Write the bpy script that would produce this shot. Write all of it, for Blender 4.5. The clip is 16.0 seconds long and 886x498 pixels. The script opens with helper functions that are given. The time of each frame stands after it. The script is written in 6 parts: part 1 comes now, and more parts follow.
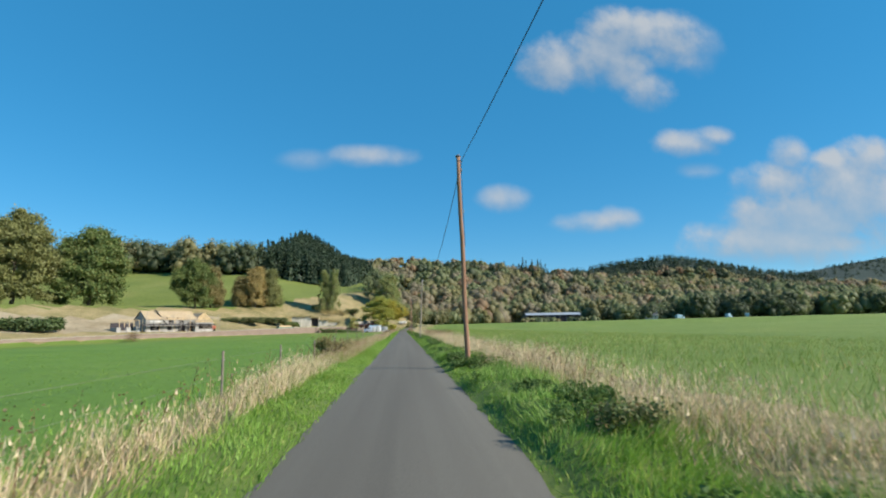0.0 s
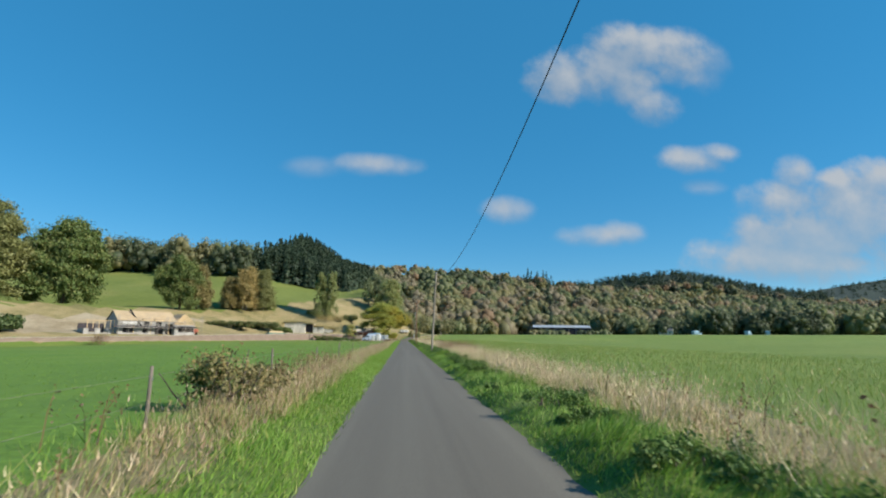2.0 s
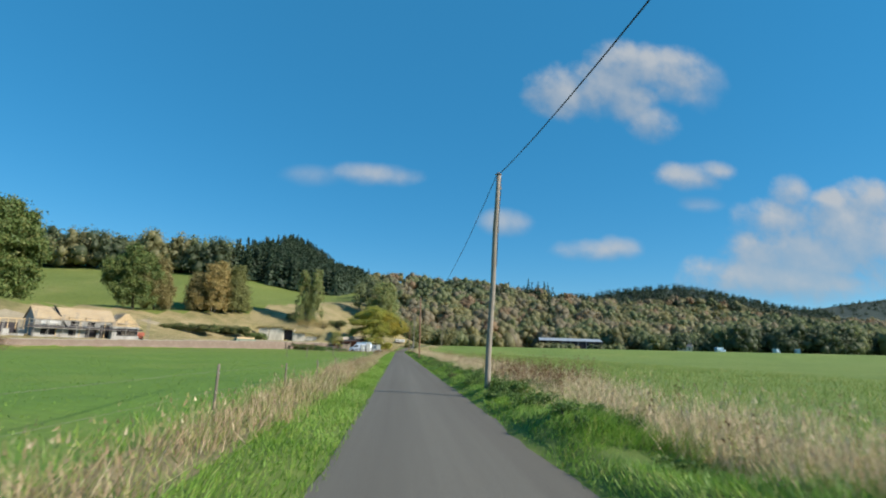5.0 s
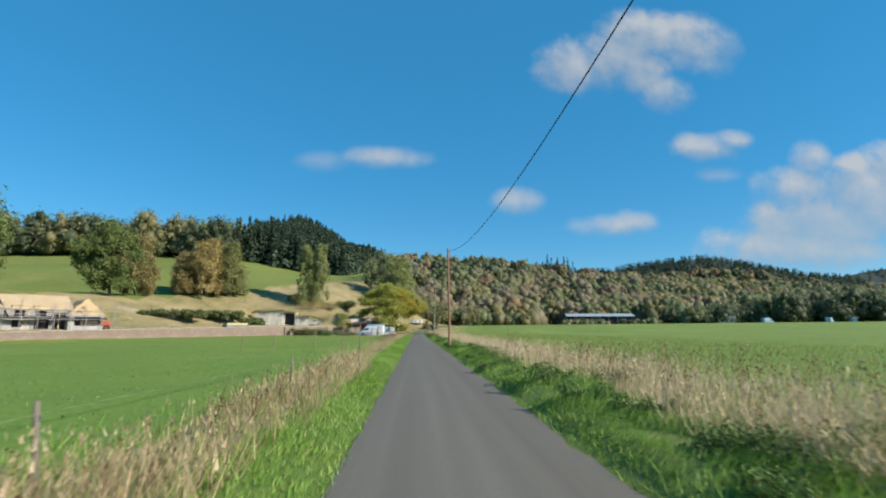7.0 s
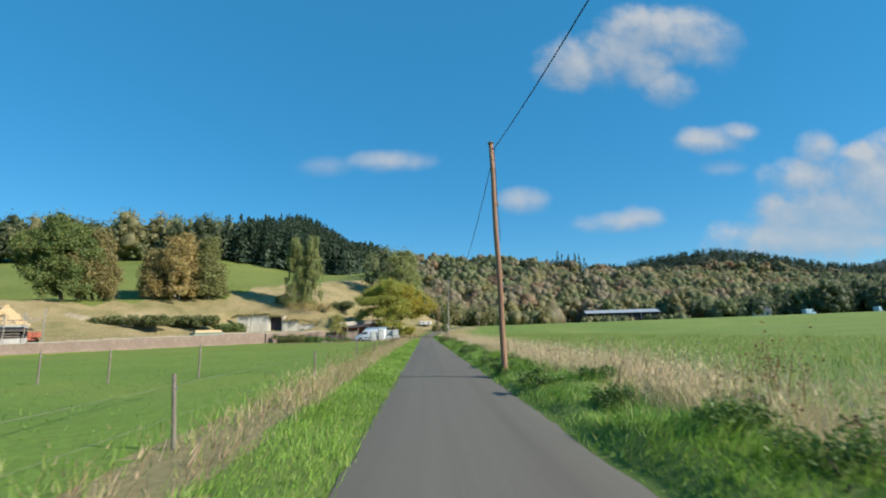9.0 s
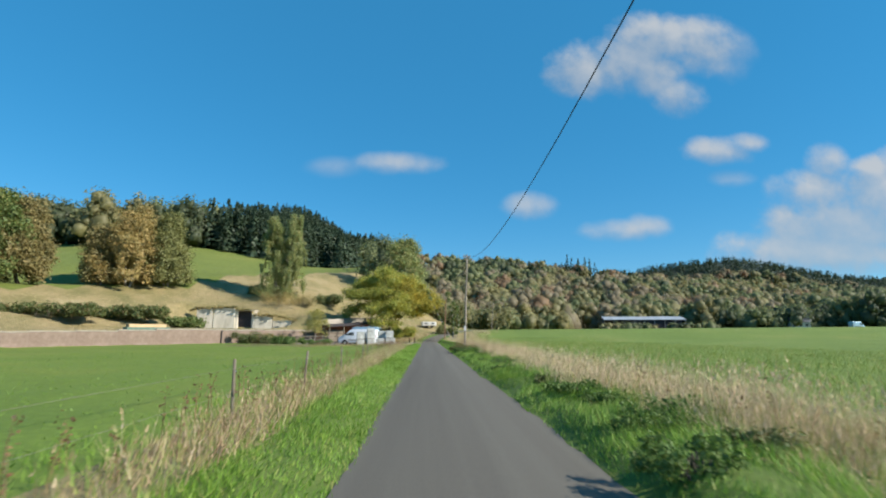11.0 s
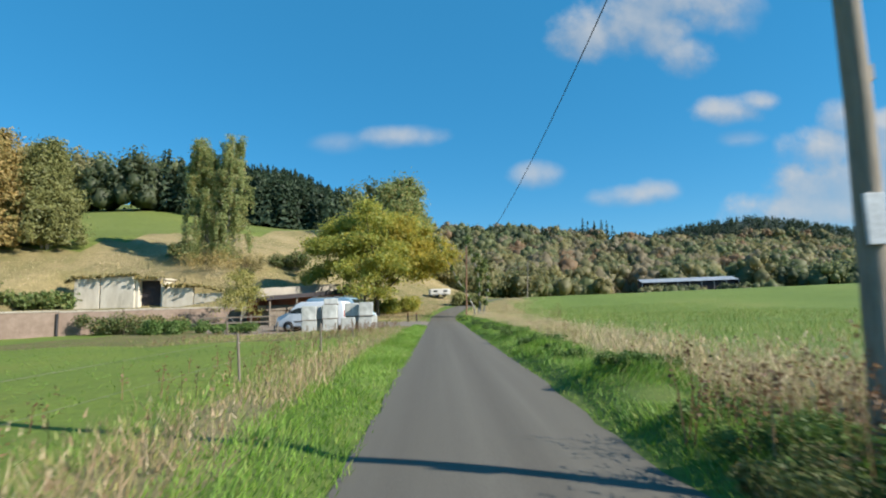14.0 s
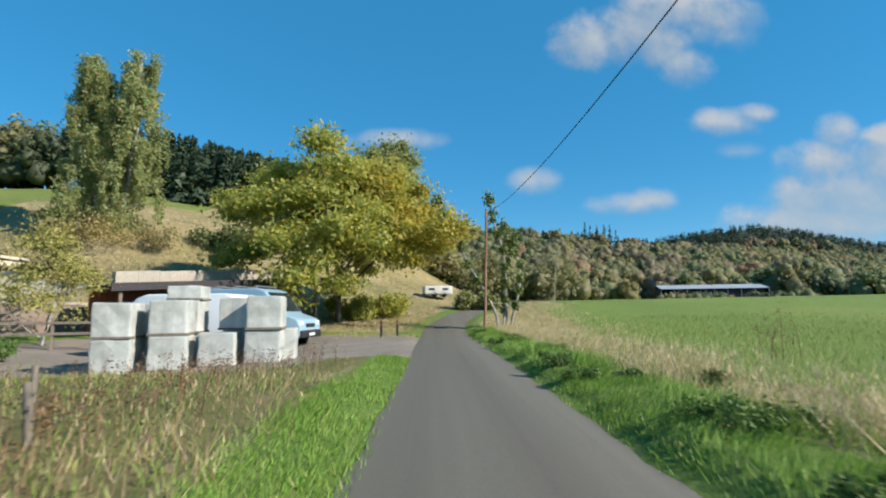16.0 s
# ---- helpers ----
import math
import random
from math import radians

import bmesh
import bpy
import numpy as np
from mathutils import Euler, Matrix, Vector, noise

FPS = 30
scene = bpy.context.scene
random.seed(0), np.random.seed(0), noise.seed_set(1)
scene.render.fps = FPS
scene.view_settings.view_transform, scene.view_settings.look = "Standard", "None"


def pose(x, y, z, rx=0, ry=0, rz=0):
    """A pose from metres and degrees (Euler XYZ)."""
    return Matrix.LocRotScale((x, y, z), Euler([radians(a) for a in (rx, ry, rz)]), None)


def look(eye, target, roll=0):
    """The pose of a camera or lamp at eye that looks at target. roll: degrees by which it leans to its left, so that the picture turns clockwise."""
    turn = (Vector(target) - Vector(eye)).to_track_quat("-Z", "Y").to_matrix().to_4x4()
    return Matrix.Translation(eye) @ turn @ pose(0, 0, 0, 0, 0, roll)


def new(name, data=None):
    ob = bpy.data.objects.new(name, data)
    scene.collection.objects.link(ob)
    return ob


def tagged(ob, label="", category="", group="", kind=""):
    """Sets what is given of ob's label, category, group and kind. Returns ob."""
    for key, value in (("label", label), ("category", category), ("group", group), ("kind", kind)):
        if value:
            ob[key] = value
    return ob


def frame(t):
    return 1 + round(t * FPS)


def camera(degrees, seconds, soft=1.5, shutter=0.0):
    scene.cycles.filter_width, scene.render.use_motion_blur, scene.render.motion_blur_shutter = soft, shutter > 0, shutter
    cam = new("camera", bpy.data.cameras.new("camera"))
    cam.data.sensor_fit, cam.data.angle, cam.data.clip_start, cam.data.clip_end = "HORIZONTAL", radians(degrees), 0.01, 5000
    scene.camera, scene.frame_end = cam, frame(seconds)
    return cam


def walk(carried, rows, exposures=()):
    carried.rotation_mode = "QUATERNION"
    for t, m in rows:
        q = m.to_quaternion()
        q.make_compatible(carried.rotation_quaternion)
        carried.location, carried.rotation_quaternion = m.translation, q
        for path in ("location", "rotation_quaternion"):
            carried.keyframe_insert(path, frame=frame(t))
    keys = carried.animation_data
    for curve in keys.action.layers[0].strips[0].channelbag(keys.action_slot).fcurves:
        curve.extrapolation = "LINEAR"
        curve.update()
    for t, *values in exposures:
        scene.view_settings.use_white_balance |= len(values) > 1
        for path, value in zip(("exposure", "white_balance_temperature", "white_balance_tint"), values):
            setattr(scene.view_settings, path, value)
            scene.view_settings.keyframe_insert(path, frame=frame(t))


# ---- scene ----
cam = camera(82.12, 16.0, soft=2.0, shutter=0.12)
# seconds, eye x y z, yaw to the right, pitch up, roll (degrees)
PATH = [
    (0.0, 0.433, 0.000, 1.381, 4.591, 8.737, -0.783),
    (0.5, 0.363, 3.291, 1.386, 4.402, 9.390, -0.652),
    (1.0, 0.251, 6.783, 1.352, 4.208, 9.969, -0.369),
    (1.5, 0.164, 10.365, 1.348, 4.156, 9.882, -0.224),
    (2.0, 0.087, 13.845, 1.349, 4.257, 9.867, 0.730),
    (2.5, 0.027, 17.348, 1.349, 4.199, 11.634, 1.376),
    (3.0, -0.036, 20.923, 1.351, 4.226, 11.983, 1.884),
    (5.5, -0.123, 43.181, 1.305, 4.618, 10.580, 1.928),
    (6.0, -0.108, 48.109, 1.346, 4.296, 9.722, 2.083),
    (6.5, -0.090, 53.053, 1.349, 3.768, 8.748, 1.882),
    (7.0, -0.090, 57.933, 1.346, 3.026, 8.970, 0.101),
    (7.5, -0.054, 62.668, 1.349, 2.722, 9.179, -1.129),
    (8.0, -0.069, 67.211, 1.349, 2.557, 9.408, -1.531),
    (8.5, -0.022, 71.695, 1.330, 2.401, 9.192, -1.664),
    (11.0, -0.027, 96.456, 1.352, 1.732, 9.540, 0.223),
    (11.5, -0.052, 101.629, 1.357, 1.801, 9.774, -0.333),
    (12.0, -0.041, 106.840, 1.353, 1.965, 9.940, -0.405),
    (12.5, -0.048, 112.108, 1.338, 1.879, 9.988, -0.375),
    (13.0, -0.057, 117.498, 1.337, 1.598, 7.616, -0.249),
    (13.5, 0.085, 122.907, 1.362, 1.093, 6.844, -1.002),
    (14.0, -0.011, 128.257, 1.337, 0.794, 6.484, -1.787),
    (14.5, -0.067, 133.487, 1.334, 0.706, 6.472, -1.785),
    (15.0, -0.142, 138.532, 1.361, 0.749, 6.557, -1.106),
    (15.5, -0.171, 143.479, 1.347, 1.004, 6.978, -0.959),
    (16.0, -0.143, 148.249, 1.357, 1.163, 6.919, -0.488),
]
walk(cam, [(t, pose(x, y, z, 90, 0, -yaw) @ pose(0, 0, 0, pitch) @ pose(0, 0, 0, 0, 0, roll)) for t, x, y, z, yaw, pitch, roll in PATH],
     [(0.0, 0.64), (0.5, 0.55), (1.5, 0.53), (5.6, 0.53), (7.0, 0.62), (11.0, 0.66), (14.0, 0.70), (16.0, 0.68)])

# ---- world and sun ----
SUN_UP = radians(32)
SUN_TO = Vector((0.925, -0.38, 0)).normalized() * math.cos(SUN_UP) + Vector((0, 0, math.sin(SUN_UP)))
world = bpy.data.worlds.new("sky")
scene.world = world
world.use_nodes = True
wn, wl = world.node_tree.nodes, world.node_tree.links
wn.clear()


def wmath(op, a, b=None, c=None, clamp=False):
    n = wn.new("ShaderNodeMath")
    n.operation, n.use_clamp = op, clamp
    for k, v in enumerate((a, b, c)):
        if v is None:
            continue
        if isinstance(v, (int, float)):
            n.inputs[k].default_value = v
        else:
            wl.new(v, n.inputs[k])
    return n.outputs[0]


sky = wn.new("ShaderNodeTexSky")
sky.sky_type, sky.sun_disc = "NISHITA", False
sky.sun_elevation, sky.sun_rotation = SUN_UP, math.atan2(SUN_TO.x, SUN_TO.y)
sky.altitude, sky.air_density, sky.dust_density, sky.ozone_density = 900, 1.0, 0.0, 3.0
SKY_STRENGTH = 0.1
tex = wn.new("ShaderNodeTexCoord")
sep = wn.new("ShaderNodeSeparateXYZ")
wl.new(tex.outputs["Generated"], sep.inputs[0])
ysafe = wmath("MAXIMUM", sep.outputs[1], 0.05)
cu, cv = wmath("DIVIDE", sep.outputs[0], ysafe), wmath("DIVIDE", sep.outputs[2], ysafe)
comb = wn.new("ShaderNodeCombineXYZ")
wl.new(cu, comb.inputs[0]), wl.new(cv, comb.inputs[1])
puff = wn.new("ShaderNodeTexNoise")
puff.inputs["Scale"].default_value, puff.inputs["Detail"].default_value, puff.inputs["Roughness"].default_value = 13, 6, 0.55
wl.new(comb.outputs[0], puff.inputs["Vector"])
ripple = wmath("MULTIPLY", wmath("SUBTRACT", puff.outputs["Fac"], 0.5), 2.5)
# clouds: centre and half-size in slopes to the right and up, weight
CLOUDS = [
    (0.323, 0.558, 0.082, 0.060, 0.95), (0.443, 0.576, 0.116, 0.075, 1.0), (0.492, 0.632, 0.111, 0.069, 1.0), (0.589, 0.622, 0.092, 0.069, 0.8), (0.646, 0.610, 0.059, 0.055, 0.35), (0.534, 0.503, 0.061, 0.045, 0.8),
    (0.467, 0.543, 0.077, 0.047, 0.8), (0.605, 0.383, 0.074, 0.031, 0.7), (0.677, 0.402, 0.045, 0.023, 0.6), (0.631, 0.322, 0.038, 0.015, 0.22), (0.209, 0.258, 0.053, 0.026, 0.42), (0.396, 0.209, 0.079, 0.023, 0.55), (0.450, 0.218, 0.048, 0.024, 0.5),
    (-0.065, 0.346, 0.085, 0.022, 0.42), (-0.19, 0.335, 0.04, 0.016, 0.15),
    (0.845, 0.357, 0.050, 0.041, 0.7), (0.928, 0.343, 0.063, 0.036, 1.0), (1.025, 0.350, 0.087, 0.052, 0.95), (0.824, 0.293, 0.125, 0.05, 0.8), (0.867, 0.231, 0.20, 0.075, 1.1), (0.976, 0.270, 0.17, 0.10, 1.2), (0.93, 0.31, 0.12, 0.06, 1.0),
    (0.807, 0.164, 0.226, 0.056, 1.0), (0.718, 0.146, 0.112, 0.029, 0.4), (1.2, 0.25, 0.3, 0.13, 0.9),
]


def cloud_field(u, v, ripple_):
    """How deep inside the clouds a direction lies."""
    got = None
    for u0, v0, ru, rv, wgt in CLOUDS:
        du = wmath("DIVIDE", wmath("SUBTRACT", u, u0), ru)
        dv = wmath("DIVIDE", wmath("SUBTRACT", v, v0), rv)
        d2 = wmath("ADD", wmath("MULTIPLY", du, du), wmath("MULTIPLY", dv, dv))
        m = wmath("MULTIPLY", wmath("SUBTRACT", 1.0, wmath("ADD", d2, ripple_)), wgt)
        got = m if got is None else wmath("SMOOTH_MAX", got, m, 0.2)
    return got


total = cloud_field(cu, cv, ripple)
mask = wn.new("ShaderNodeMapRange")
mask.interpolation_type = "SMOOTHSTEP"
mask.inputs["From Min"].default_value, mask.inputs["From Max"].default_value = -0.35, 0.95
mask.inputs["To Max"].default_value = 0.92
wl.new(total, mask.inputs["Value"])
# undersides are grey, tops are lit: compare with the cloud a little way up towards the light
above = cloud_field(wmath("ADD", cu, 0.012), wmath("ADD", cv, 0.03), ripple)
lightness = wmath("ADD", wmath("MULTIPLY", wmath("SUBTRACT", total, above), 0.42), wmath("MULTIPLY", wmath("SUBTRACT", 0.5, puff.outputs["Fac"]), 0.8))
ramp = wn.new("ShaderNodeValToRGB")
ramp.color_ramp.elements[0].position, ramp.color_ramp.elements[0].color = 0.0, (0.40, 0.51, 0.63, 1)
ramp.color_ramp.elements[1].position, ramp.color_ramp.elements[1].color = 0.66, (0.77, 0.82, 0.87, 1)
wl.new(wmath("ADD", lightness, 0.36), ramp.inputs[0])
tone = wn.new("ShaderNodeHueSaturation")
tone.inputs["Saturation"].default_value, tone.inputs["Hue"].default_value = 1.36, 0.488
wl.new(sky.outputs[0], tone.inputs["Color"])
bg_sky, bg_cloud = wn.new("ShaderNodeBackground"), wn.new("ShaderNodeBackground")
bg_sky.inputs["Strength"].default_value, bg_cloud.inputs["Strength"].default_value = SKY_STRENGTH, 0.45
even = wn.new("ShaderNodeMix")
even.data_type = "RGBA"
even.inputs[0].default_value, even.inputs[7].default_value = 0.5, (0.40, 2.15, 4.25, 1)
wl.new(tone.outputs[0], even.inputs[6]), wl.new(even.outputs[2], bg_sky.inputs["Color"]), wl.new(ramp.outputs[0], bg_cloud.inputs["Color"])
mix = wn.new("ShaderNodeMixShader")
front = wmath("GREATER_THAN", sep.outputs[1], 0.1)
thin = wmath("ADD", wmath("MULTIPLY", wmath("ADD", lightness, 0.36), 0.75), 0.45, clamp=True)
wl.new(wmath("MULTIPLY", wmath("MULTIPLY", mask.outputs[0], front), thin), mix.inputs[0])
wl.new(bg_sky.outputs[0], mix.inputs[1]), wl.new(bg_cloud.outputs[0], mix.inputs[2])
wout = wn.new("ShaderNodeOutputWorld")
wl.new(mix.outputs[0], wout.inputs[0])

sun = new("sun", bpy.data.lights.new("sun", "SUN"))
sun.data.energy, sun.data.angle, sun.data.color = 5.0, radians(0.55), (1.0, 0.93, 0.82)
sun.matrix_world = look(SUN_TO * 200, (0, 0, 0))

# ---- materials ----


def graph(name):
    m = bpy.data.materials.new(name)
    m.use_nodes = True
    n, l = m.node_tree.nodes, m.node_tree.links
    n.clear()
    return m, n, l, n.new("ShaderNodeOutputMaterial")


def ramp_node(n, stops):
    r = n.new("ShaderNodeValToRGB")
    while len(r.color_ramp.elements) < len(stops):
        r.color_ramp.elements.new(0.5)
    for e, (p, c) in zip(r.color_ramp.elements, stops):
        e.position, e.color = p, (*c, 1)
    return r


def noise_node(n, l, vec, scale, detail=4, rough=0.6):
    t = n.new("ShaderNodeTexNoise")
    t.inputs["Scale"].default_value, t.inputs["Detail"].default_value, t.inputs["Roughness"].default_value = scale, detail, rough
    l.new(vec, t.inputs["Vector"])
    return t.outputs["Fac"]


def surface(name, big, small, scale_big, scale_small, rough=0.9, bump=0.3, metal=0.0, stretch=(1, 1, 1), bump_dist=0.02, streak=None):
    """Two colour ramps at two scales, multiplied, with fine relief."""
    m, n, l, out = graph(name)
    tc = n.new("ShaderNodeTexCoord")
    mp = n.new("ShaderNodeMapping")
    mp.inputs["Scale"].default_value = stretch
    l.new(tc.outputs["Object"], mp.inputs[0])
    far_mp = n.new("ShaderNodeMapping")
    far_mp.inputs["Scale"].default_value = streak or stretch
    l.new(tc.outputs["Object"], far_mp.inputs[0])
    a, b = noise_node(n, l, far_mp.outputs[0], scale_big), noise_node(n, l, mp.outputs[0], scale_small, 6, 0.7)
    ra, rb = ramp_node(n, big), ramp_node(n, small)
    l.new(a, ra.inputs[0]), l.new(b, rb.inputs[0])
    mul = n.new("ShaderNodeMix")
    mul.data_type, mul.blend_type = "RGBA", "MULTIPLY"
    mul.inputs[0].default_value = 1
    l.new(ra.outputs[0], mul.inputs[6]), l.new(rb.outputs[0], mul.inputs[7])
    p = n.new("ShaderNodeBsdfPrincipled")
    p.inputs["Roughness"].default_value, p.inputs["Metallic"].default_value = rough, metal
    p.inputs["Specular IOR Level"].default_value = 0.3
    l.new(mul.outputs[2], p.inputs["Base Color"])
    bm_ = n.new("ShaderNodeBump")
    bm_.inputs["Strength"].default_value, bm_.inputs["Distance"].default_value = bump, bump_dist
    l.new(b, bm_.inputs["Height"])
    l.new(bm_.outputs[0], p.inputs["Normal"])
    l.new(p.outputs[0], out.inputs[0])
    return m


def leafy(name, stops, through_light=0.35, rough=0.6):
    """Leaves or blades: every loose piece takes its own tone from the ramp; light passes through."""
    m, n, l, out = graph(name)
    g = n.new("ShaderNodeNewGeometry")
    r = ramp_node(n, stops)
    l.new(g.outputs["Random Per Island"], r.inputs[0])
    d, t, gl, mx = n.new("ShaderNodeBsdfDiffuse"), n.new("ShaderNodeBsdfTranslucent"), n.new("ShaderNodeBsdfGlossy"), n.new("ShaderNodeMixShader")
    l.new(r.outputs[0], d.inputs[0]), l.new(r.outputs[0], t.inputs[0])
    mx.inputs[0].default_value = through_light
    l.new(d.outputs[0], mx.inputs[1]), l.new(t.outputs[0], mx.inputs[2])
    gl.inputs["Roughness"].default_value = rough
    m2 = n.new("ShaderNodeMixShader")
    m2.inputs[0].default_value = 0.03
    l.new(mx.outputs[0], m2.inputs[1]), l.new(gl.outputs[0], m2.inputs[2])
    l.new(m2.outputs[0], out.inputs[0])
    return m


SPECK = [(0.25, (0.55, 0.55, 0.55)), (0.75, (1.0, 1.0, 1.0))]
MAT = {}
MAT["asphalt"] = surface("asphalt", [(0.30, (0.112, 0.101, 0.082)), (0.42, (0.135, 0.122, 0.099)), (0.55, (0.152, 0.139, 0.113)), (0.7, (0.182, 0.167, 0.136))], [(0.2, (0.6, 0.6, 0.6)), (0.8, (1.05, 1.05, 1.05))], 1.0, 60, 0.85, 0.4, bump_dist=0.006, streak=(1.1, 0.02, 1))
MAT["field_left"] = surface("pasture_turf", [(0.3, (0.11, 0.215, 0.0273)), (0.55, (0.135, 0.245, 0.0328)), (0.75, (0.175, 0.255, 0.0429))], SPECK, 0.15, 6, 0.95, 0.6, bump_dist=0.08)
# the pasture is drier and yellower towards the yard
n_, l_ = MAT["field_left"].node_tree.nodes, MAT["field_left"].node_tree.links
shader_ = next(k for k in n_ if k.type == "BSDF_PRINCIPLED")
turf_colour = shader_.inputs["Base Color"].links[0].from_socket
where_, along_, dry_ = n_.new("ShaderNodeNewGeometry"), n_.new("ShaderNodeSeparateXYZ"), n_.new("ShaderNodeMapRange")
dry_.inputs["From Min"].default_value, dry_.inputs["From Max"].default_value = 45, 132
l_.new(where_.outputs["Position"], along_.inputs[0]), l_.new(along_.outputs[1], dry_.inputs["Value"])
yellow_ = n_.new("ShaderNodeMix")
yellow_.data_type, yellow_.blend_type = "RGBA", "MULTIPLY"
yellow_.inputs[7].default_value = (1.3, 0.98, 1.12, 1)
l_.new(dry_.outputs[0], yellow_.inputs[0]), l_.new(turf_colour, yellow_.inputs[6]), l_.new(yellow_.outputs[2], shader_.inputs["Base Color"])
MAT["field_right"] = surface("ley_turf", [(0.3, (0.145, 0.22, 0.04)), (0.55, (0.18, 0.255, 0.048)), (0.8, (0.255, 0.28, 0.07))], SPECK, 0.08, 5, 0.95, 0.8, bump_dist=0.12)
MAT["rough"] = surface("rough_olive_pasture", [(0.3, (0.13, 0.14, 0.04)), (0.55, (0.20, 0.175, 0.065)), (0.8, (0.27, 0.205, 0.105))], SPECK, 0.6, 9, 0.95, 0.8, bump_dist=0.08)
MAT["verge"] = surface("verge_soil", [(0.3, (0.10, 0.17, 0.0273)), (0.7, (0.17, 0.22, 0.0468))], SPECK, 1.2, 20, 0.95, 0.6)
MAT["straw"] = surface("dead_grass_ground", [(0.3, (0.20, 0.19, 0.08)), (0.7, (0.36, 0.29, 0.14))], SPECK, 0.6, 9, 0.95, 0.7, bump_dist=0.1)
MAT["bank"] = surface("rough_bank_grass", [(0.25, (0.17, 0.17, 0.055)), (0.42, (0.29, 0.245, 0.105)), (0.6, (0.40, 0.315, 0.155)), (0.8, (0.46, 0.38, 0.21))], SPECK, 0.18, 2.5, 0.95, 0.9, bump_dist=0.3)
MAT["earth"] = surface("bare_pale_earth", [(0.3, (0.30, 0.235, 0.14)), (0.5, (0.40, 0.325, 0.21)), (0.75, (0.46, 0.39, 0.27))], SPECK, 0.15, 1.5, 0.95, 0.8, bump_dist=0.2)
MAT["hill"] = surface("hill_pasture", [(0.3, (0.15, 0.195, 0.036)), (0.55, (0.19, 0.23, 0.048)), (0.8, (0.27, 0.26, 0.078))], SPECK, 0.05, 1.2, 0.95, 0.8, bump_dist=0.3)
MAT["woodland"] = surface("woodland_floor", [(0.3, (0.12, 0.12, 0.05)), (0.7, (0.20, 0.175, 0.085))], SPECK, 0.05, 0.8, 0.95, 0.5)
MAT["moor"] = surface("dark_heather_moor", [(0.3, (0.028, 0.05, 0.045)), (0.7, (0.05, 0.075, 0.06))], SPECK, 0.01, 0.1, 0.95, 0.5, bump_dist=2.0)
MAT["gravel"] = surface("yard_gravel", [(0.3, (0.20, 0.17, 0.14)), (0.7, (0.33, 0.28, 0.23))], SPECK, 0.5, 25, 0.95, 0.7)
MAT["pole"] = surface("creosoted_wood", [(0.3, (0.27, 0.14, 0.085)), (0.7, (0.42, 0.245, 0.155))], [(0.3, (0.5, 0.5, 0.5)), (0.7, (1, 1, 1))], 1.5, 18, 0.8, 0.5, stretch=(4, 4, 0.25))
MAT["pole_grey"] = surface("weathered_pole_wood", [(0.3, (0.27, 0.23, 0.18)), (0.7, (0.43, 0.37, 0.30))], [(0.3, (0.5, 0.5, 0.5)), (0.7, (1, 1, 1))], 1.5, 18, 0.8, 0.5, stretch=(4, 4, 0.25))
MAT["cable"] = surface("black_cable", [(0.3, (0.015, 0.015, 0.016)), (0.7, (0.02, 0.02, 0.022))], SPECK, 2, 20, 0.5, 0.1)
MAT["steel"] = surface("galvanised_steel", [(0.3, (0.45, 0.45, 0.44)), (0.7, (0.6, 0.6, 0.6))], SPECK, 2, 20, 0.45, 0.2, metal=0.9)
MAT["tube_steel"] = surface("dull_scaffold_tube", [(0.3, (0.22, 0.20, 0.17)), (0.7, (0.34, 0.31, 0.27))], SPECK, 2, 20, 0.7, 0.2)
MAT["plate"] = surface("pale_painted_plate", [(0.3, (0.55, 0.60, 0.64)), (0.7, (0.66, 0.70, 0.74))], SPECK, 3, 30, 0.5, 0.1)
MAT["bark"] = surface("bark", [(0.3, (0.10, 0.08, 0.06)), (0.7, (0.20, 0.165, 0.125))], SPECK, 1.0, 12, 0.95, 0.9, stretch=(2, 2, 0.4), bump_dist=0.05)
MAT["bark_pale"] = surface("pale_birch_bark", [(0.3, (0.25, 0.23, 0.20)), (0.7, (0.50, 0.48, 0.43))], SPECK, 2.0, 9, 0.9, 0.6)
MAT["grass"] = leafy("fresh_grass", [(0.0, (0.12, 0.23, 0.0273)), (0.5, (0.18, 0.33, 0.039)), (0.85, (0.26, 0.40, 0.0624)), (1.0, (0.38, 0.37, 0.109))])
MAT["lush"] = leafy("lush_verge_grass", [(0.0, (0.115, 0.22, 0.03)), (0.45, (0.175, 0.325, 0.042)), (0.85, (0.26, 0.41, 0.066)), (1.0, (0.38, 0.38, 0.11))], 0.45)
MAT["hay"] = leafy("dry_grass", [(0.0, (0.42, 0.29, 0.17)), (0.4, (0.62, 0.47, 0.30)), (0.75, (0.76, 0.61, 0.41)), (0.88, (0.42, 0.38, 0.15)), (1.0, (0.28, 0.36, 0.10))], 0.22)
MAT["old_hay"] = leafy("old_dry_grass", [(0.0, (0.24, 0.145, 0.08)), (0.4, (0.41, 0.28, 0.165)), (0.75, (0.56, 0.41, 0.25)), (0.86, (0.36, 0.32, 0.12)), (1.0, (0.24, 0.28, 0.08))])
MAT["rust_weed"] = leafy("brown_dock_seed", [(0.0, (0.10, 0.055, 0.03)), (0.6, (0.20, 0.11, 0.055)), (1.0, (0.30, 0.19, 0.09))])
MAT["ley"] = leafy("field_grass", [(0.0, (0.165, 0.25, 0.044)), (0.6, (0.225, 0.31, 0.063)), (0.92, (0.34, 0.35, 0.109)), (1.0, (0.515, 0.40, 0.164))])
MAT["turf"] = leafy("grazed_turf", [(0.0, (0.13, 0.24, 0.0312)), (1.0, (0.19, 0.30, 0.0468))])
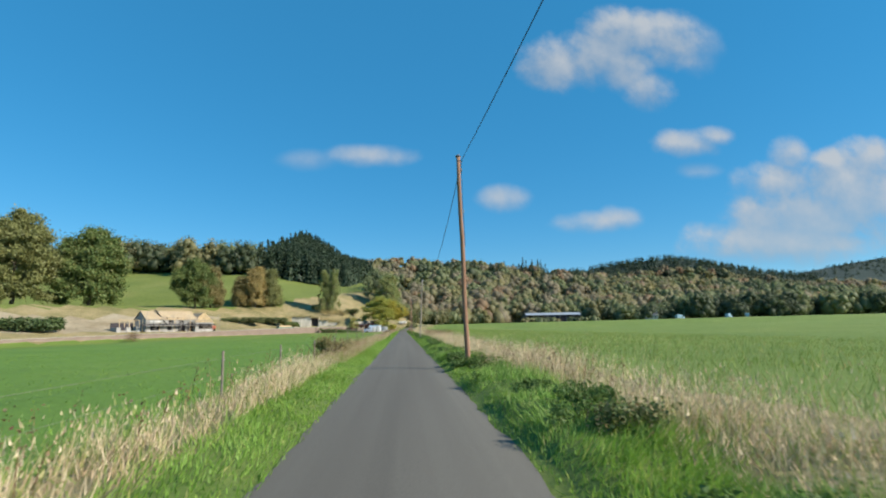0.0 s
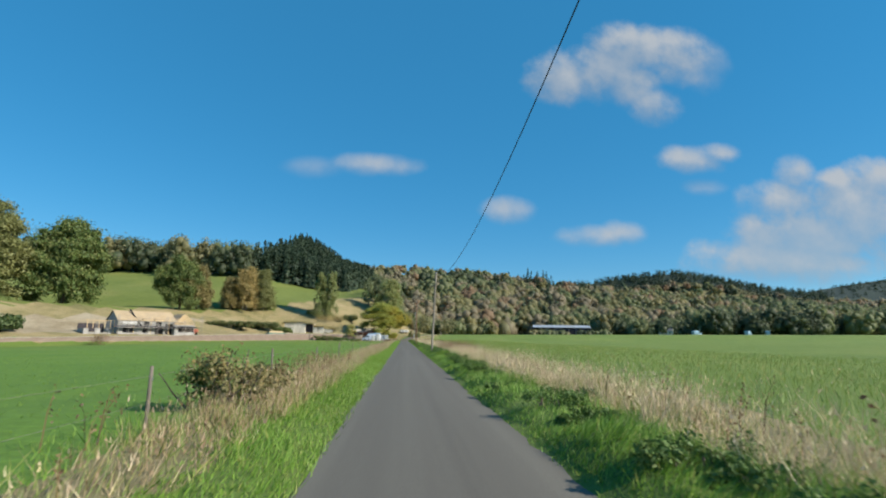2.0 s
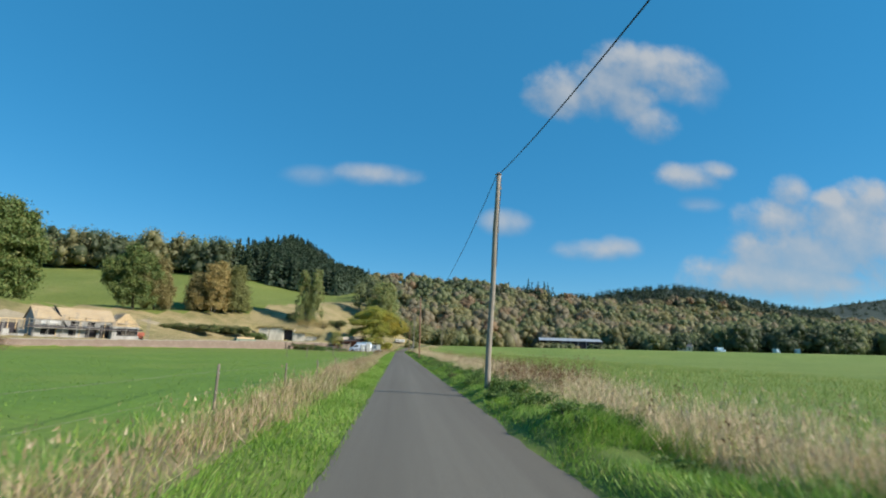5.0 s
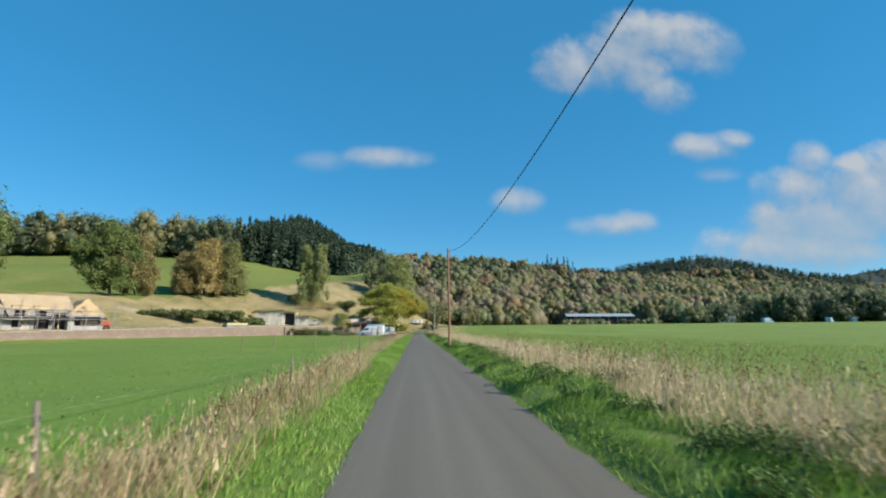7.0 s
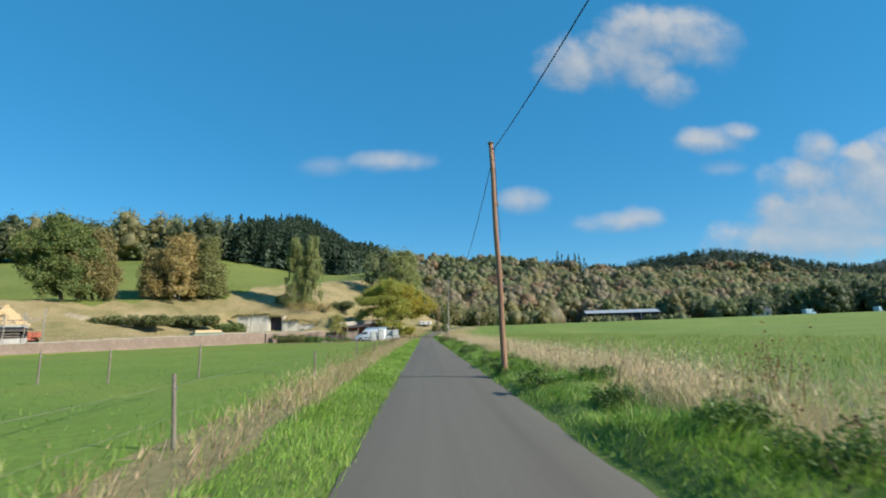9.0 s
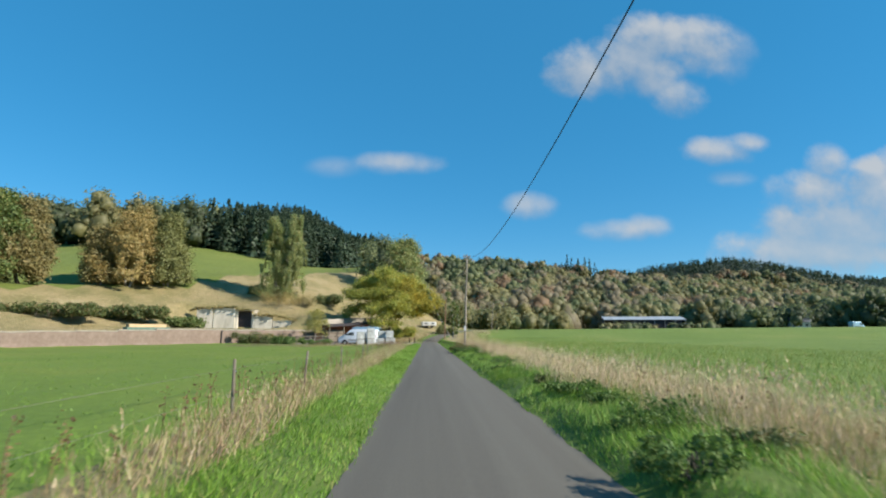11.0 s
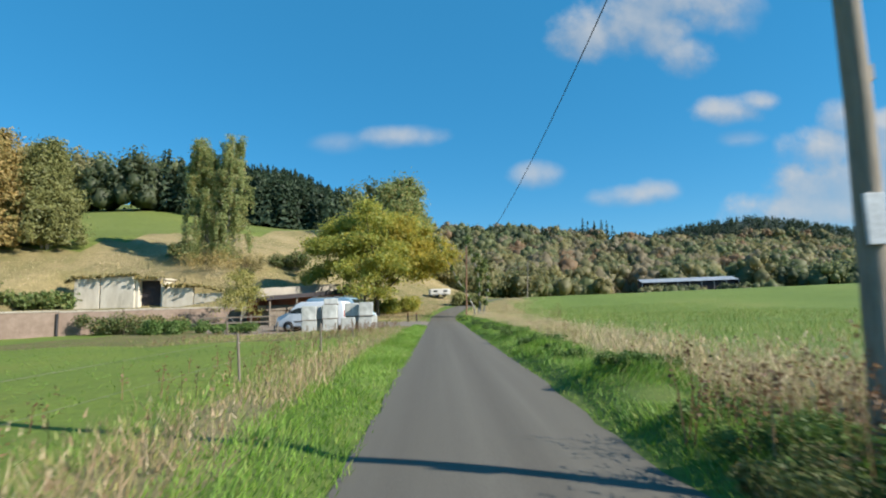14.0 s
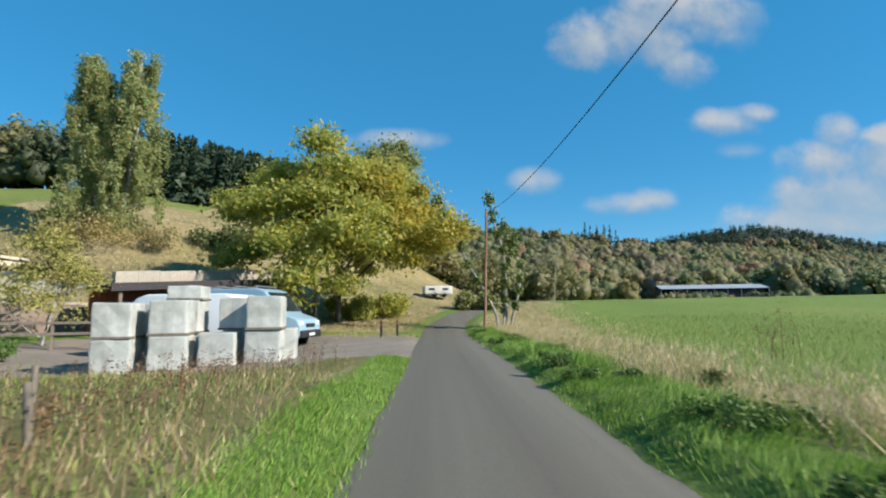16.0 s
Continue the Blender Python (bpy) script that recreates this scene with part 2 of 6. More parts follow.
MAT["oak_leaf"] = leafy("yellowing_sycamore_leaf", [(0.0, (0.22, 0.26, 0.05)), (0.4, (0.34, 0.38, 0.075)), (0.75, (0.46, 0.45, 0.085)), (1.0, (0.60, 0.46, 0.075))], 0.6)
# warmer gold for the sycamore's right side: sunlight put into leaf colour
MAT["sunward_leaf"] = leafy("golden_sunward_sycamore_leaf", [(0.0, (0.30, 0.30, 0.05)), (0.5, (0.44, 0.39, 0.06)), (1.0, (0.58, 0.41, 0.06))], 0.6)
MAT["birch_leaf"] = leafy("birch_leaf", [(0.0, (0.21, 0.265, 0.095)), (0.6, (0.31, 0.365, 0.135)), (0.85, (0.38, 0.37, 0.14)), (1.0, (0.43, 0.31, 0.13))], 0.55)
MAT["green_leaf"] = leafy("green_leaf", [(0.0, (0.085, 0.135, 0.035)), (0.6, (0.135, 0.19, 0.05)), (1.0, (0.22, 0.22, 0.065))], 0.3)
MAT["dark_leaf"] = leafy("dark_green_leaf", [(0.0, (0.05, 0.085, 0.028)), (0.6, (0.08, 0.125, 0.038)), (1.0, (0.13, 0.16, 0.05))], 0.3)
MAT["rusty_leaf"] = leafy("turning_leaf", [(0.0, (0.22, 0.19, 0.065)), (0.5, (0.33, 0.26, 0.09)), (1.0, (0.46, 0.32, 0.12))], 0.3)
MAT["olive_brown_leaf"] = leafy("olive_brown_leaf", [(0.0, (0.17, 0.155, 0.055)), (0.6, (0.24, 0.205, 0.08)), (1.0, (0.32, 0.24, 0.09))], 0.3)
MAT["olive_leaf"] = leafy("olive_leaf", [(0.0, (0.15, 0.165, 0.055)), (1.0, (0.24, 0.24, 0.08))], 0.3)
MAT["needle"] = leafy("spruce_needles", [(0.0, (0.022, 0.042, 0.022)), (0.6, (0.034, 0.062, 0.032)), (1.0, (0.06, 0.085, 0.04))], 0.25)


# ---- building tools ----


def part(name, bm_data, material, parent=None, label=""):
    """Links a bmesh or a mesh as one object under its thing."""
    if isinstance(bm_data, bmesh.types.BMesh):
        me = bpy.data.meshes.new(name)
        bm_data.to_mesh(me)
        bm_data.free()
    else:
        me = bm_data
    if material is not None and not me.materials:
        me.materials.append(material)
    ob = new(name, me)
    if parent is not None:
        ob.parent = parent
    if label:
        ob["label"] = label
    return ob


def thing(name, label, category, at=(0, 0, 0), turn=0, group="", kind=""):
    ob = new(name)
    ob.empty_display_size = 0.2
    ob.matrix_world = pose(*at, 0, 0, turn)
    return tagged(ob, label, category, group, kind)


def mesh_np(name, verts, faces, material=None, mat_index=None, smooth=False):
    """A mesh from numpy arrays: verts (n, 3), faces (m, 3) or (m, 4)."""
    me = bpy.data.meshes.new(name)
    verts, faces = np.asarray(verts, np.float32), np.asarray(faces, np.int32)
    k = faces.shape[1]
    me.vertices.add(len(verts))
    me.vertices.foreach_set("co", verts.ravel())
    me.loops.add(faces.size)
    me.loops.foreach_set("vertex_index", faces.ravel())
    me.polygons.add(len(faces))
    me.polygons.foreach_set("loop_start", np.arange(0, faces.size, k, dtype=np.int32))
    for m in material if isinstance(material, (list, tuple)) else [material] if material else []:
        me.materials.append(m)
    if mat_index is not None:
        me.polygons.foreach_set("material_index", np.asarray(mat_index, np.int32))
    if smooth:
        me.polygons.foreach_set("use_smooth", np.ones(len(faces), dtype=bool))
    me.update(calc_edges=True)
    return me


def box(bm_, cx, cy, cz, sx, sy, sz, bevel=0.0, turn=None):
    """A box added to a bmesh; bevel rounds its edges."""
    made = bmesh.ops.create_cube(bm_, size=1, matrix=Matrix.Translation((cx, cy, cz)) @ (turn or Matrix()) @ Matrix.Diagonal((sx, sy, sz, 1)))
    if bevel:
        edges = {e for v in made["verts"] for e in v.link_edges}
        bmesh.ops.bevel(bm_, geom=list(edges), offset=bevel, segments=2, affect="EDGES", profile=0.6)


def prism(bm_, outline, y0, y1):
    """An outline in x, z pushed from y0 to y1."""
    lo = [bm_.verts.new((x, y0, z)) for x, z in outline]
    hi = [bm_.verts.new((x, y1, z)) for x, z in outline]
    n = len(outline)
    bm_.faces.new(lo)
    bm_.faces.new(hi[::-1])
    for k in range(n):
        bm_.faces.new((lo[k], hi[k], hi[(k + 1) % n], lo[(k + 1) % n]))
    bmesh.ops.recalc_face_normals(bm_, faces=bm_.faces)


def made(*boxes, bevel=0.0):
    bm_ = bmesh.new()
    for b in boxes:
        box(bm_, *b, bevel=bevel)
    return bm_


def tubes(paths, radii, sides=6):
    """Tapered tubes along polylines: lists of (k, 3) points and of k radii."""
    V, Fc, base = [], [], 0
    ang = np.linspace(0, 2 * np.pi, sides, endpoint=False)
    for pts, rad in zip(paths, radii):
        pts, rad = np.asarray(pts, float), np.asarray(rad, float)
        d = np.gradient(pts, axis=0)
        d /= np.linalg.norm(d, axis=1)[:, None] + 1e-9
        ref = np.where(np.abs(d[:, 2:3]) > 0.9, [[1.0, 0, 0]], [[0, 0, 1.0]])
        u = np.cross(d, ref)
        u /= np.linalg.norm(u, axis=1)[:, None] + 1e-9
        w = np.cross(d, u)
        V.append((pts[:, None] + rad[:, None, None] * (u[:, None] * np.cos(ang)[None, :, None] + w[:, None] * np.sin(ang)[None, :, None])).reshape(-1, 3))
        k = len(pts)
        i, j = np.meshgrid(np.arange(k - 1), np.arange(sides), indexing="ij")
        a, b = base + i * sides + j, base + i * sides + (j + 1) % sides
        Fc.append(np.stack([a, b, b + sides, a + sides], -1).reshape(-1, 4))
        V.append(pts[[-1]])
        top = base + k * sides
        j = np.arange(sides)
        a = base + (k - 1) * sides + j
        b = base + (k - 1) * sides + (j + 1) % sides
        Fc.append(np.stack([a, b, np.full(sides, top), np.full(sides, top)], -1))
        base += k * sides + 1
    F4 = np.concatenate(Fc)
    return np.concatenate(V), F4


def tube_mesh(name, paths, radii, material, sides=6):
    v, f = tubes(paths, radii, sides)
    tri_ = f[:, 2] == f[:, 3]
    quads, tris = f[~tri_], f[tri_][:, :3]
    allf = np.concatenate([np.concatenate([quads[:, [0, 1, 2]], quads[:, [0, 2, 3]]]), tris])
    return mesh_np(name, v, allf, material, smooth=True)


def leaf_quads(centres, size, rng, stretch=1.5, out=None, loose=0.75, tri=False):
    """Small leaves round the centres, facing roughly along out where it is given; three-cornered where they are far off."""
    n = len(centres)
    nrm = rng.normal(size=(n, 3)) * (loose if out is not None else 1.0)
    if out is not None:
        nrm = nrm + out
    nrm /= np.linalg.norm(nrm, axis=1)[:, None] + 1e-9
    a = np.cross(nrm, rng.normal(size=(n, 3)))
    a /= np.linalg.norm(a, axis=1)[:, None] + 1e-9
    b = np.cross(nrm, a)
    s = np.asarray(size) * rng.uniform(0.6, 1.35, (n, 1))
    if tri:
        v = np.stack([centres + a * s * stretch * 0.6, centres - a * s * stretch * 0.4 + b * s * 0.5, centres - a * s * stretch * 0.4 - b * s * 0.5], 1)
        return v.reshape(-1, 3), np.arange(3 * n).reshape(-1, 3)
    v = np.stack([centres + a * s * stretch / 2, centres + b * s / 2, centres - a * s * stretch / 2, centres - b * s / 2], 1)
    return v.reshape(-1, 3), np.arange(4 * n).reshape(-1, 4)


def blob_points(centre, radii, n, rng, shell=0.55):
    """Points in an uneven ball, and the way out at each."""
    d = rng.normal(size=(n, 3))
    d /= np.linalg.norm(d, axis=1)[:, None]
    r = shell + (1 - shell) * rng.random((n, 1)) ** 0.7
    return np.asarray(centre) + d * r * np.asarray(radii) * (1 + 0.16 * rng.normal(size=(n, 1))), d


def smooth(a, b, x):
    t = np.clip((x - a) / (b - a), 0, 1)
    return t * t * (3 - 2 * t)


# ---- the lie of the land ----
WALL_A, WALL_DIR = np.array((-27.0, 165.0)), np.array((-0.694, -0.72))


def behind_wall(x, y):
    return 0.72 * -(x - WALL_A[0]) + 0.694 * (y - WALL_A[1])


def road_x(y):
    """The middle of the road: straight, then bending to the right."""
    return 0.43 + 0.02 * np.maximum(np.asarray(y, float) - 177, 0) ** 1.8


def height(x, y):
    x, y = np.asarray(x, float), np.asarray(y, float)
    q = behind_wall(x, y)
    z = 2.3 * smooth(170, 212, y)
    z = z - 0.036 * np.clip(-30 - x, 0, 90) * smooth(4, -6, q)
    z = z + 0.012 * np.clip(x - 6, 0, 400)
    bank = np.interp(q, [-1, 0, 2, 12, 19, 34, 60], [0, 0.1, 0.9, 1.9, 4.0, 8.7, 9.3])
    up = 0.235 * np.clip(y - 187, 0, 210) * (0.62 + 0.38 * smooth(30, 80, -x))
    z = z + (bank + up) * smooth(3, -24, x - 0.35 * np.clip(y - 187, -30, 28) + 0.1 * np.maximum(y - 215, 0)) * smooth(-1, 4, q)
    z = z + 3.6 * np.exp(-((x + 24) ** 2 + (y - 190) ** 2) / 130)
    far = np.clip((y - 318) / 432, 0, 1) ** 1.45 * np.interp(x, [-100, 0, 60, 160, 240, 320, 405, 470, 550, 640, 760, 1000], [86, 92, 91, 81, 73, 66, 61, 58, 55, 52, 56, 50])
    z = np.where(y > 300, np.maximum(z, far), z)
    ridge = np.interp(x, [180, 315, 373, 431, 490, 537, 606, 665, 724, 784, 900, 1100], [84, 99, 109, 118, 127, 130, 120, 109, 101, 96, 88, 74])
    z = np.where(y > 780, np.maximum(z, ridge * smooth(780, 972, y) * smooth(1500, 1150, y)), z)
    z = z + np.interp(x, [1200, 1420, 1620, 1820, 2020, 2300], [0, 108, 150, 188, 220, 240]) * np.exp(-((y - 2000) / 330) ** 2)
    cut = 2.1 + 900 * smooth(182.6, 240, y) + 900 * smooth(-39.5, -75, x) + 900 * smooth(-23, 10, x)
    z = np.minimum(z, np.where(q > 2, cut, 1e3))
    z = z - 0.28 * np.exp(-(((x + 8.5) / 5) ** 4) - ((y - 165) / 6.5) ** 4)
    lump = 0.05 * np.sin(x * 0.9 + 1.3 * np.sin(y * 0.31)) * np.sin(y * 0.7 + np.sin(x * 0.5))
    off = np.abs(x - road_x(y))
    z = z + lump * smooth(2, 6, off)
    # the lane lies a little above the left field; a low lumpy shoulder on the other side
    side = x - road_x(y)
    z = z + 0.135 * smooth(-13, -4.5, side) * smooth(30, 8, side) * smooth(180, 163, y)
    edge = 1.24 + 0.05 * np.sin(y * 1.3 + 2 * np.sin(y * 0.41)) + 0.03 * np.sin(y * 3.7)
    near_bend = smooth(190, 170, y)
    z = z + 0.07 * smooth(0, 0.3, side - edge) * smooth(7, 4, side) * near_bend
    crest = 0.045 + 0.03 * np.sin(y * 0.83 + 2 * np.sin(y * 0.29)) + 0.03 * np.sin(y * 2.3 + np.sin(y * 0.9) + 2 * side)
    z = z + crest * smooth(0, 0.5, side - edge) * smooth(3.2, 2.0, side) * near_bend
    z = z + 0.10 * smooth(1.4, 2.0, side) * smooth(5, 3.4, side) * np.sin(y * 1.9 + 1.5 * np.sin(y * 0.63)) * np.sin(side * 2.2 + np.sin(y))
    z = z - 0.02 + 0.07 * smooth(1.17, 1.7, off) * smooth(230, 200, y)
    return z


def land_axis(lo, hi, near_lo, near_hi, step, grow):
    a = list(np.arange(near_lo, near_hi + 1e-6, step))
    s = step
    while a[-1] < hi:
        s *= grow
        a.append(a[-1] + s)
    s = step
    while a[0] > lo:
        s *= grow
        a.insert(0, a[0] - s)
    return np.array(a)


gx, gy = land_axis(-2600, 2600, -4, 5.2, 0.2, 1.07), land_axis(-900, 3500, -6, 205, 1.2, 1.06)
X, Y = np.meshgrid(gx, gy)
Z = height(X, Y)
nx, ny = len(gx), len(gy)
i, j = np.meshgrid(np.arange(ny - 1), np.arange(nx - 1), indexing="ij")
a = i * nx + j
quads = np.stack([a, a + 1, a + nx + 1, a + nx], -1).reshape(-1, 4)
fx, fy = (X[:-1, :-1] + X[1:, 1:]).ravel() / 2, (Y[:-1, :-1] + Y[1:, 1:]).ravel() / 2
fq, fo = behind_wall(fx, fy), fx - road_x(fy)
wob = 0.5 * np.sin(fy * 0.35) + 0.3 * np.sin(fy * 1.1 + 1)
idx = np.where(fo < 0, 0, 1)
idx = np.where((fo > -3.3 + 0.3 * wob) & (fo < 5.0 + wob), 3, idx)
idx = np.where((fo > -2.2 + 0.3 * wob) & (fo < 2.3), 2, idx)
idx = np.where((fq > 0) & (fx < -6), 4, idx)
idx = np.where((fq > 33 + 3 * wob) & (fx < -27), 5, idx)
idx = np.where((fq > 40) & (fx < -14), 5, idx)
idx = np.where((fq > 6 + 2 * wob) & (fq < 23 + 3 * wob) & (fx < -60 + 3 * wob), 8, idx)
idx = np.where((fo < -2.3 + 0.3 * wob) & (fx > -22) & (fy > 147 + 4 * wob + 0.35 * np.maximum(-6 - fx, 0)) & (fy < 168), 10, idx)
idx = np.where((np.abs((fx + 7.5) / 9.5) ** 3 + np.abs((fy - 167.5) / 6.2 + 0.15 * wob) ** 3 < 1), 7, idx)
idx = np.where((fo > -2.6) & (fo < -1.2) & (fy > 163) & (fy < 172), 7, idx)
idx = np.where((fy > 176) & (fx > -14) & (fx < 9) & (np.abs(fo) > 2.5), 4, idx)
idx = np.where((fy > 300) & (fx > -40) | (fy > 420), 6, idx)
idx = np.where(fy > 930, 9, idx)
ground = new("ground", mesh_np("ground", np.stack([X, Y, Z], -1).reshape(-1, 3), quads, [MAT[k] for k in ("field_left", "field_right", "verge", "straw", "bank", "hill", "woodland", "gravel", "earth", "moor", "rough")], idx, True))
tagged(ground, "gently rolling green farmland rising to wooded hills", "ground", kind="structure")

# the road: a thin worn sheet with uneven edges
ry = np.arange(-30, 226, 0.5)
rng = np.random.default_rng(3)
wl_, wr_ = -1.2 + 0.02 * np.sin(ry * 0.4) + 0.02 * rng.normal(size=len(ry)), 1.2 + 0.03 * np.sin(ry * 0.35 + 2) + 0.035 * rng.normal(size=len(ry))
cols = np.linspace(0, 1, 9)
rx_ = road_x(ry)[:, None] + wl_[:, None] + (wr_ - wl_)[:, None] * cols[None]
crown = 0.012 + 0.03 * (1 - (2 * cols - 1) ** 2)
rz_ = height(road_x(ry), ry)[:, None] + crown[None]
k = len(cols)
i, j = np.meshgrid(np.arange(len(ry) - 1), np.arange(k - 1), indexing="ij")
a = i * k + j
road = new("road", mesh_np("road", np.stack([rx_, np.repeat(ry[:, None], k, 1), rz_], -1).reshape(-1, 3), np.stack([a, a + 1, a + k + 1, a + k], -1).reshape(-1, 4), MAT["asphalt"], None, True))
tagged(road, "narrow worn grey asphalt lane with crumbling edges", "road", kind="structure")


# ---- grass ----


def join(parts_):
    V, Fc, base = [], [], 0
    for v, f in parts_:
        V.append(v), Fc.append(f + base)
        base += len(v)
    return np.concatenate(V), np.concatenate(Fc)


def wave(x, y, k=1.0, seed=0):
    """Uneven patches, roughly -1 to 1."""
    return (np.sin(1.7 * k * x + 2.1 * np.sin(0.63 * k * y + seed) + seed) + np.sin(1.13 * k * y + 1.4 * np.sin(0.8 * k * x + 2 * seed)) + np.sin(0.37 * k * y + 0.9 * k * x + 3 * seed)) / 3


def scatter(lo, hi, y0, y1, density, rng, seed=0, patchy=0.7):
    """Points on the ground between two offsets from the road's middle, thicker in patches."""
    n = int((hi - lo) * (y1 - y0) * density)
    y = rng.uniform(y0, y1, n)
    o = rng.uniform(lo, hi, n)
    x = road_x(y) + o
    keep = rng.random(n) < 1 - patchy * 0.5 * (1 + wave(x, y, 1.3, seed))
    edge = np.minimum(o - lo, hi - o) / (hi - lo)
    keep &= rng.random(n) < 0.25 + 4 * edge
    x, y = x[keep], y[keep]
    return np.stack([x, y, height(x, y)], -1)


def blades(base, h, width, lean, rng, drift=(0.12, 0.05)):
    """Single-bend blades: 5 points, 3 faces each, as triangles."""
    n = len(base)
    ang = rng.uniform(0, 2 * np.pi, n)
    side = np.stack([np.cos(ang), np.sin(ang), np.zeros(n)], -1) * (width * rng.uniform(0.7, 1.3, n))[:, None]
    tip = rng.normal(size=(n, 3)) * lean + np.array([*drift, 0])
    tip[:, 2] = 0
    hh = h[:, None] * np.array([[0, 0, 1.0]])
    mid = base + hh * 0.55 + tip * h[:, None] * 0.3
    top = base + hh * np.clip(1 - 0.4 * (tip ** 2).sum(1), 0.4, 1)[:, None] + tip * h[:, None]
    v = np.stack([base - side, base + side, mid - side * 0.8, mid + side * 0.8, top], 1).reshape(-1, 3)
    o = 5 * np.arange(n)[:, None]
    return v, np.concatenate([o + [0, 1, 3], o + [0, 3, 2], o + [2, 3, 4]], 1).reshape(-1, 3)


def tufts(base, h, width, lean, rng, drift=(0.1, 0.04), fall=0.0):
    """Short blades: one leaning triangle each."""
    n = len(base)
    ang = rng.uniform(0, 2 * np.pi, n)
    side = np.stack([np.cos(ang), np.sin(ang), np.zeros(n)], -1) * (width * rng.uniform(0.7, 1.4, n))[:, None]
    tip = rng.normal(size=(n, 3)) * lean + np.array([*drift, 0]) + fall
    tip[:, 2] = 1
    v = np.stack([base - side, base + side, base + tip * h[:, None]], 1).reshape(-1, 3)
    return v, np.arange(3 * n).reshape(-1, 3)


def stems(base, h, rng, width=0.0034):
    """Tall dry stems, each with a loose seed head."""
    n = len(base)
    v, f = tufts(base, h, np.full(n, width), 0.34, rng)
    top = v.reshape(-1, 3, 3)[:, 2]
    k = np.nonzero(rng.random(n) < 0.55)[0]
    hd = np.repeat(top[k], 2, 0) + rng.normal(size=(2 * len(k), 3)) * [0.018, 0.018, 0.05] - [0, 0, 0.05]
    a = rng.normal(size=(len(hd), 3)) * [0.0045, 0.0045, 0.003]
    up_ = np.stack([rng.normal(size=len(hd)) * 0.015, rng.normal(size=len(hd)) * 0.015, rng.uniform(0.03, 0.09, len(hd))], -1)
    hv = np.stack([hd - a, hd + a, hd + up_], 1).reshape(-1, 3)
    return np.concatenate([v, hv]), np.concatenate([f, len(v) + np.arange(len(hv)).reshape(-1, 3)])


def stuff(name, meshes, material, label, category, mats=None):
    """Joins pieces that nobody could count into one object."""
    V, Fc, M, base = [], [], [], 0
    for k, (v, f) in enumerate(meshes):
        V.append(v), Fc.append(f + base), M.append(np.full(len(f), k))
        base += len(v)
    me = mesh_np(name, np.concatenate(V), np.concatenate(Fc), mats or material, np.concatenate(M) if mats else None)
    return tagged(new(name, me), label, category, kind="stuff")


def tussock(pts):
    """How far a point lies up a tussock, 0 to 1, and the way its blades fall."""
    x, y = pts[:, 0], pts[:, 1]
    up_ = np.clip(0.5 + 0.55 * wave(x, y, 2.4, 4) + 0.3 * wave(x, y, 5.3, 9), 0, 1)
    phi = 3.2 * wave(x, y, 1.1, 7) + 0.6
    return up_, np.stack([np.cos(phi), np.sin(phi), 0 * phi], -1)


rng = np.random.default_rng(11)
left_v = np.concatenate([scatter(-2.35, -1.14, -2, 95, 800, rng, 1, 0.3), scatter(-2.5, -1.14, 95, 148, 800, rng, 1, 0.3), scatter(-2.45, -1.14, 148, 157, 800, rng, 1, 0.3), scatter(-2.1, -1.14, 157, 162, 800, rng, 1, 0.3)])
right_v = scatter(1.24, 2.8, -2, 176, 1000, rng, 2, 0.35)
edge_v = np.concatenate([scatter(1.17, 1.48, -2, 176, 520, rng, 14, 0.9), scatter(-1.3, -1.12, -2, 160, 220, rng, 15, 0.9)])
lumpy, fall = tussock(right_v)
wide_ = np.clip(right_v[:, 0] - road_x(right_v[:, 1]) - 1.3, 0, 1)
right_h = (0.04 + (0.07 + 0.19 * wide_) * lumpy ** 1.4) * rng.uniform(0.55, 1.35, len(right_v))
lumpy_l, fall_l = tussock(left_v)
left_h = (0.035 + 0.065 * lumpy_l + 0.03 * np.clip(-left_v[:, 0] - 1.2, 0, 1)) * rng.uniform(0.55, 1.35, len(left_v))
eh = np.clip(0.07 + 0.05 * wave(edge_v[:, 0], edge_v[:, 1], 1.7, 3), 0.03, 0.12) * rng.uniform(0.6, 1.3, len(edge_v))
bank_v = scatter(-4.3, -2.9, -2, 146, 75, rng, 16, 0.9)
stuff("verge_grass", [tufts(bank_v, rng.uniform(0.06, 0.22, len(bank_v)), np.full(len(bank_v), 0.007), 0.45, rng), tufts(left_v, left_h, np.full(len(left_v), 0.006), 0.42, rng, fall=0.3 * fall_l), tufts(right_v, right_h, np.full(len(right_v), 0.0065), 0.4, rng, fall=0.55 * fall), tufts(edge_v, eh, np.full(len(edge_v), 0.007), 0.45, rng)], None, "lush bright green grass verge beside the lane", "grass", [MAT["grass"], MAT["grass"], MAT["lush"], MAT["grass"]])


def clumped(pts, k, seed, low, rng):
    """Keeps points mostly inside ragged clumps; gives each one's place in its clump, 0 to 1."""
    c = 0.5 + 0.5 * wave(pts[:, 0], pts[:, 1], k, seed) + 0.22 * wave(pts[:, 0], pts[:, 1], 3.1 * k, seed + 2)
    ok_ = rng.random(len(pts)) < low + (1 - low) * smooth(0.25, 0.7, c)
    return pts[ok_], np.clip(c[ok_], 0, 1)


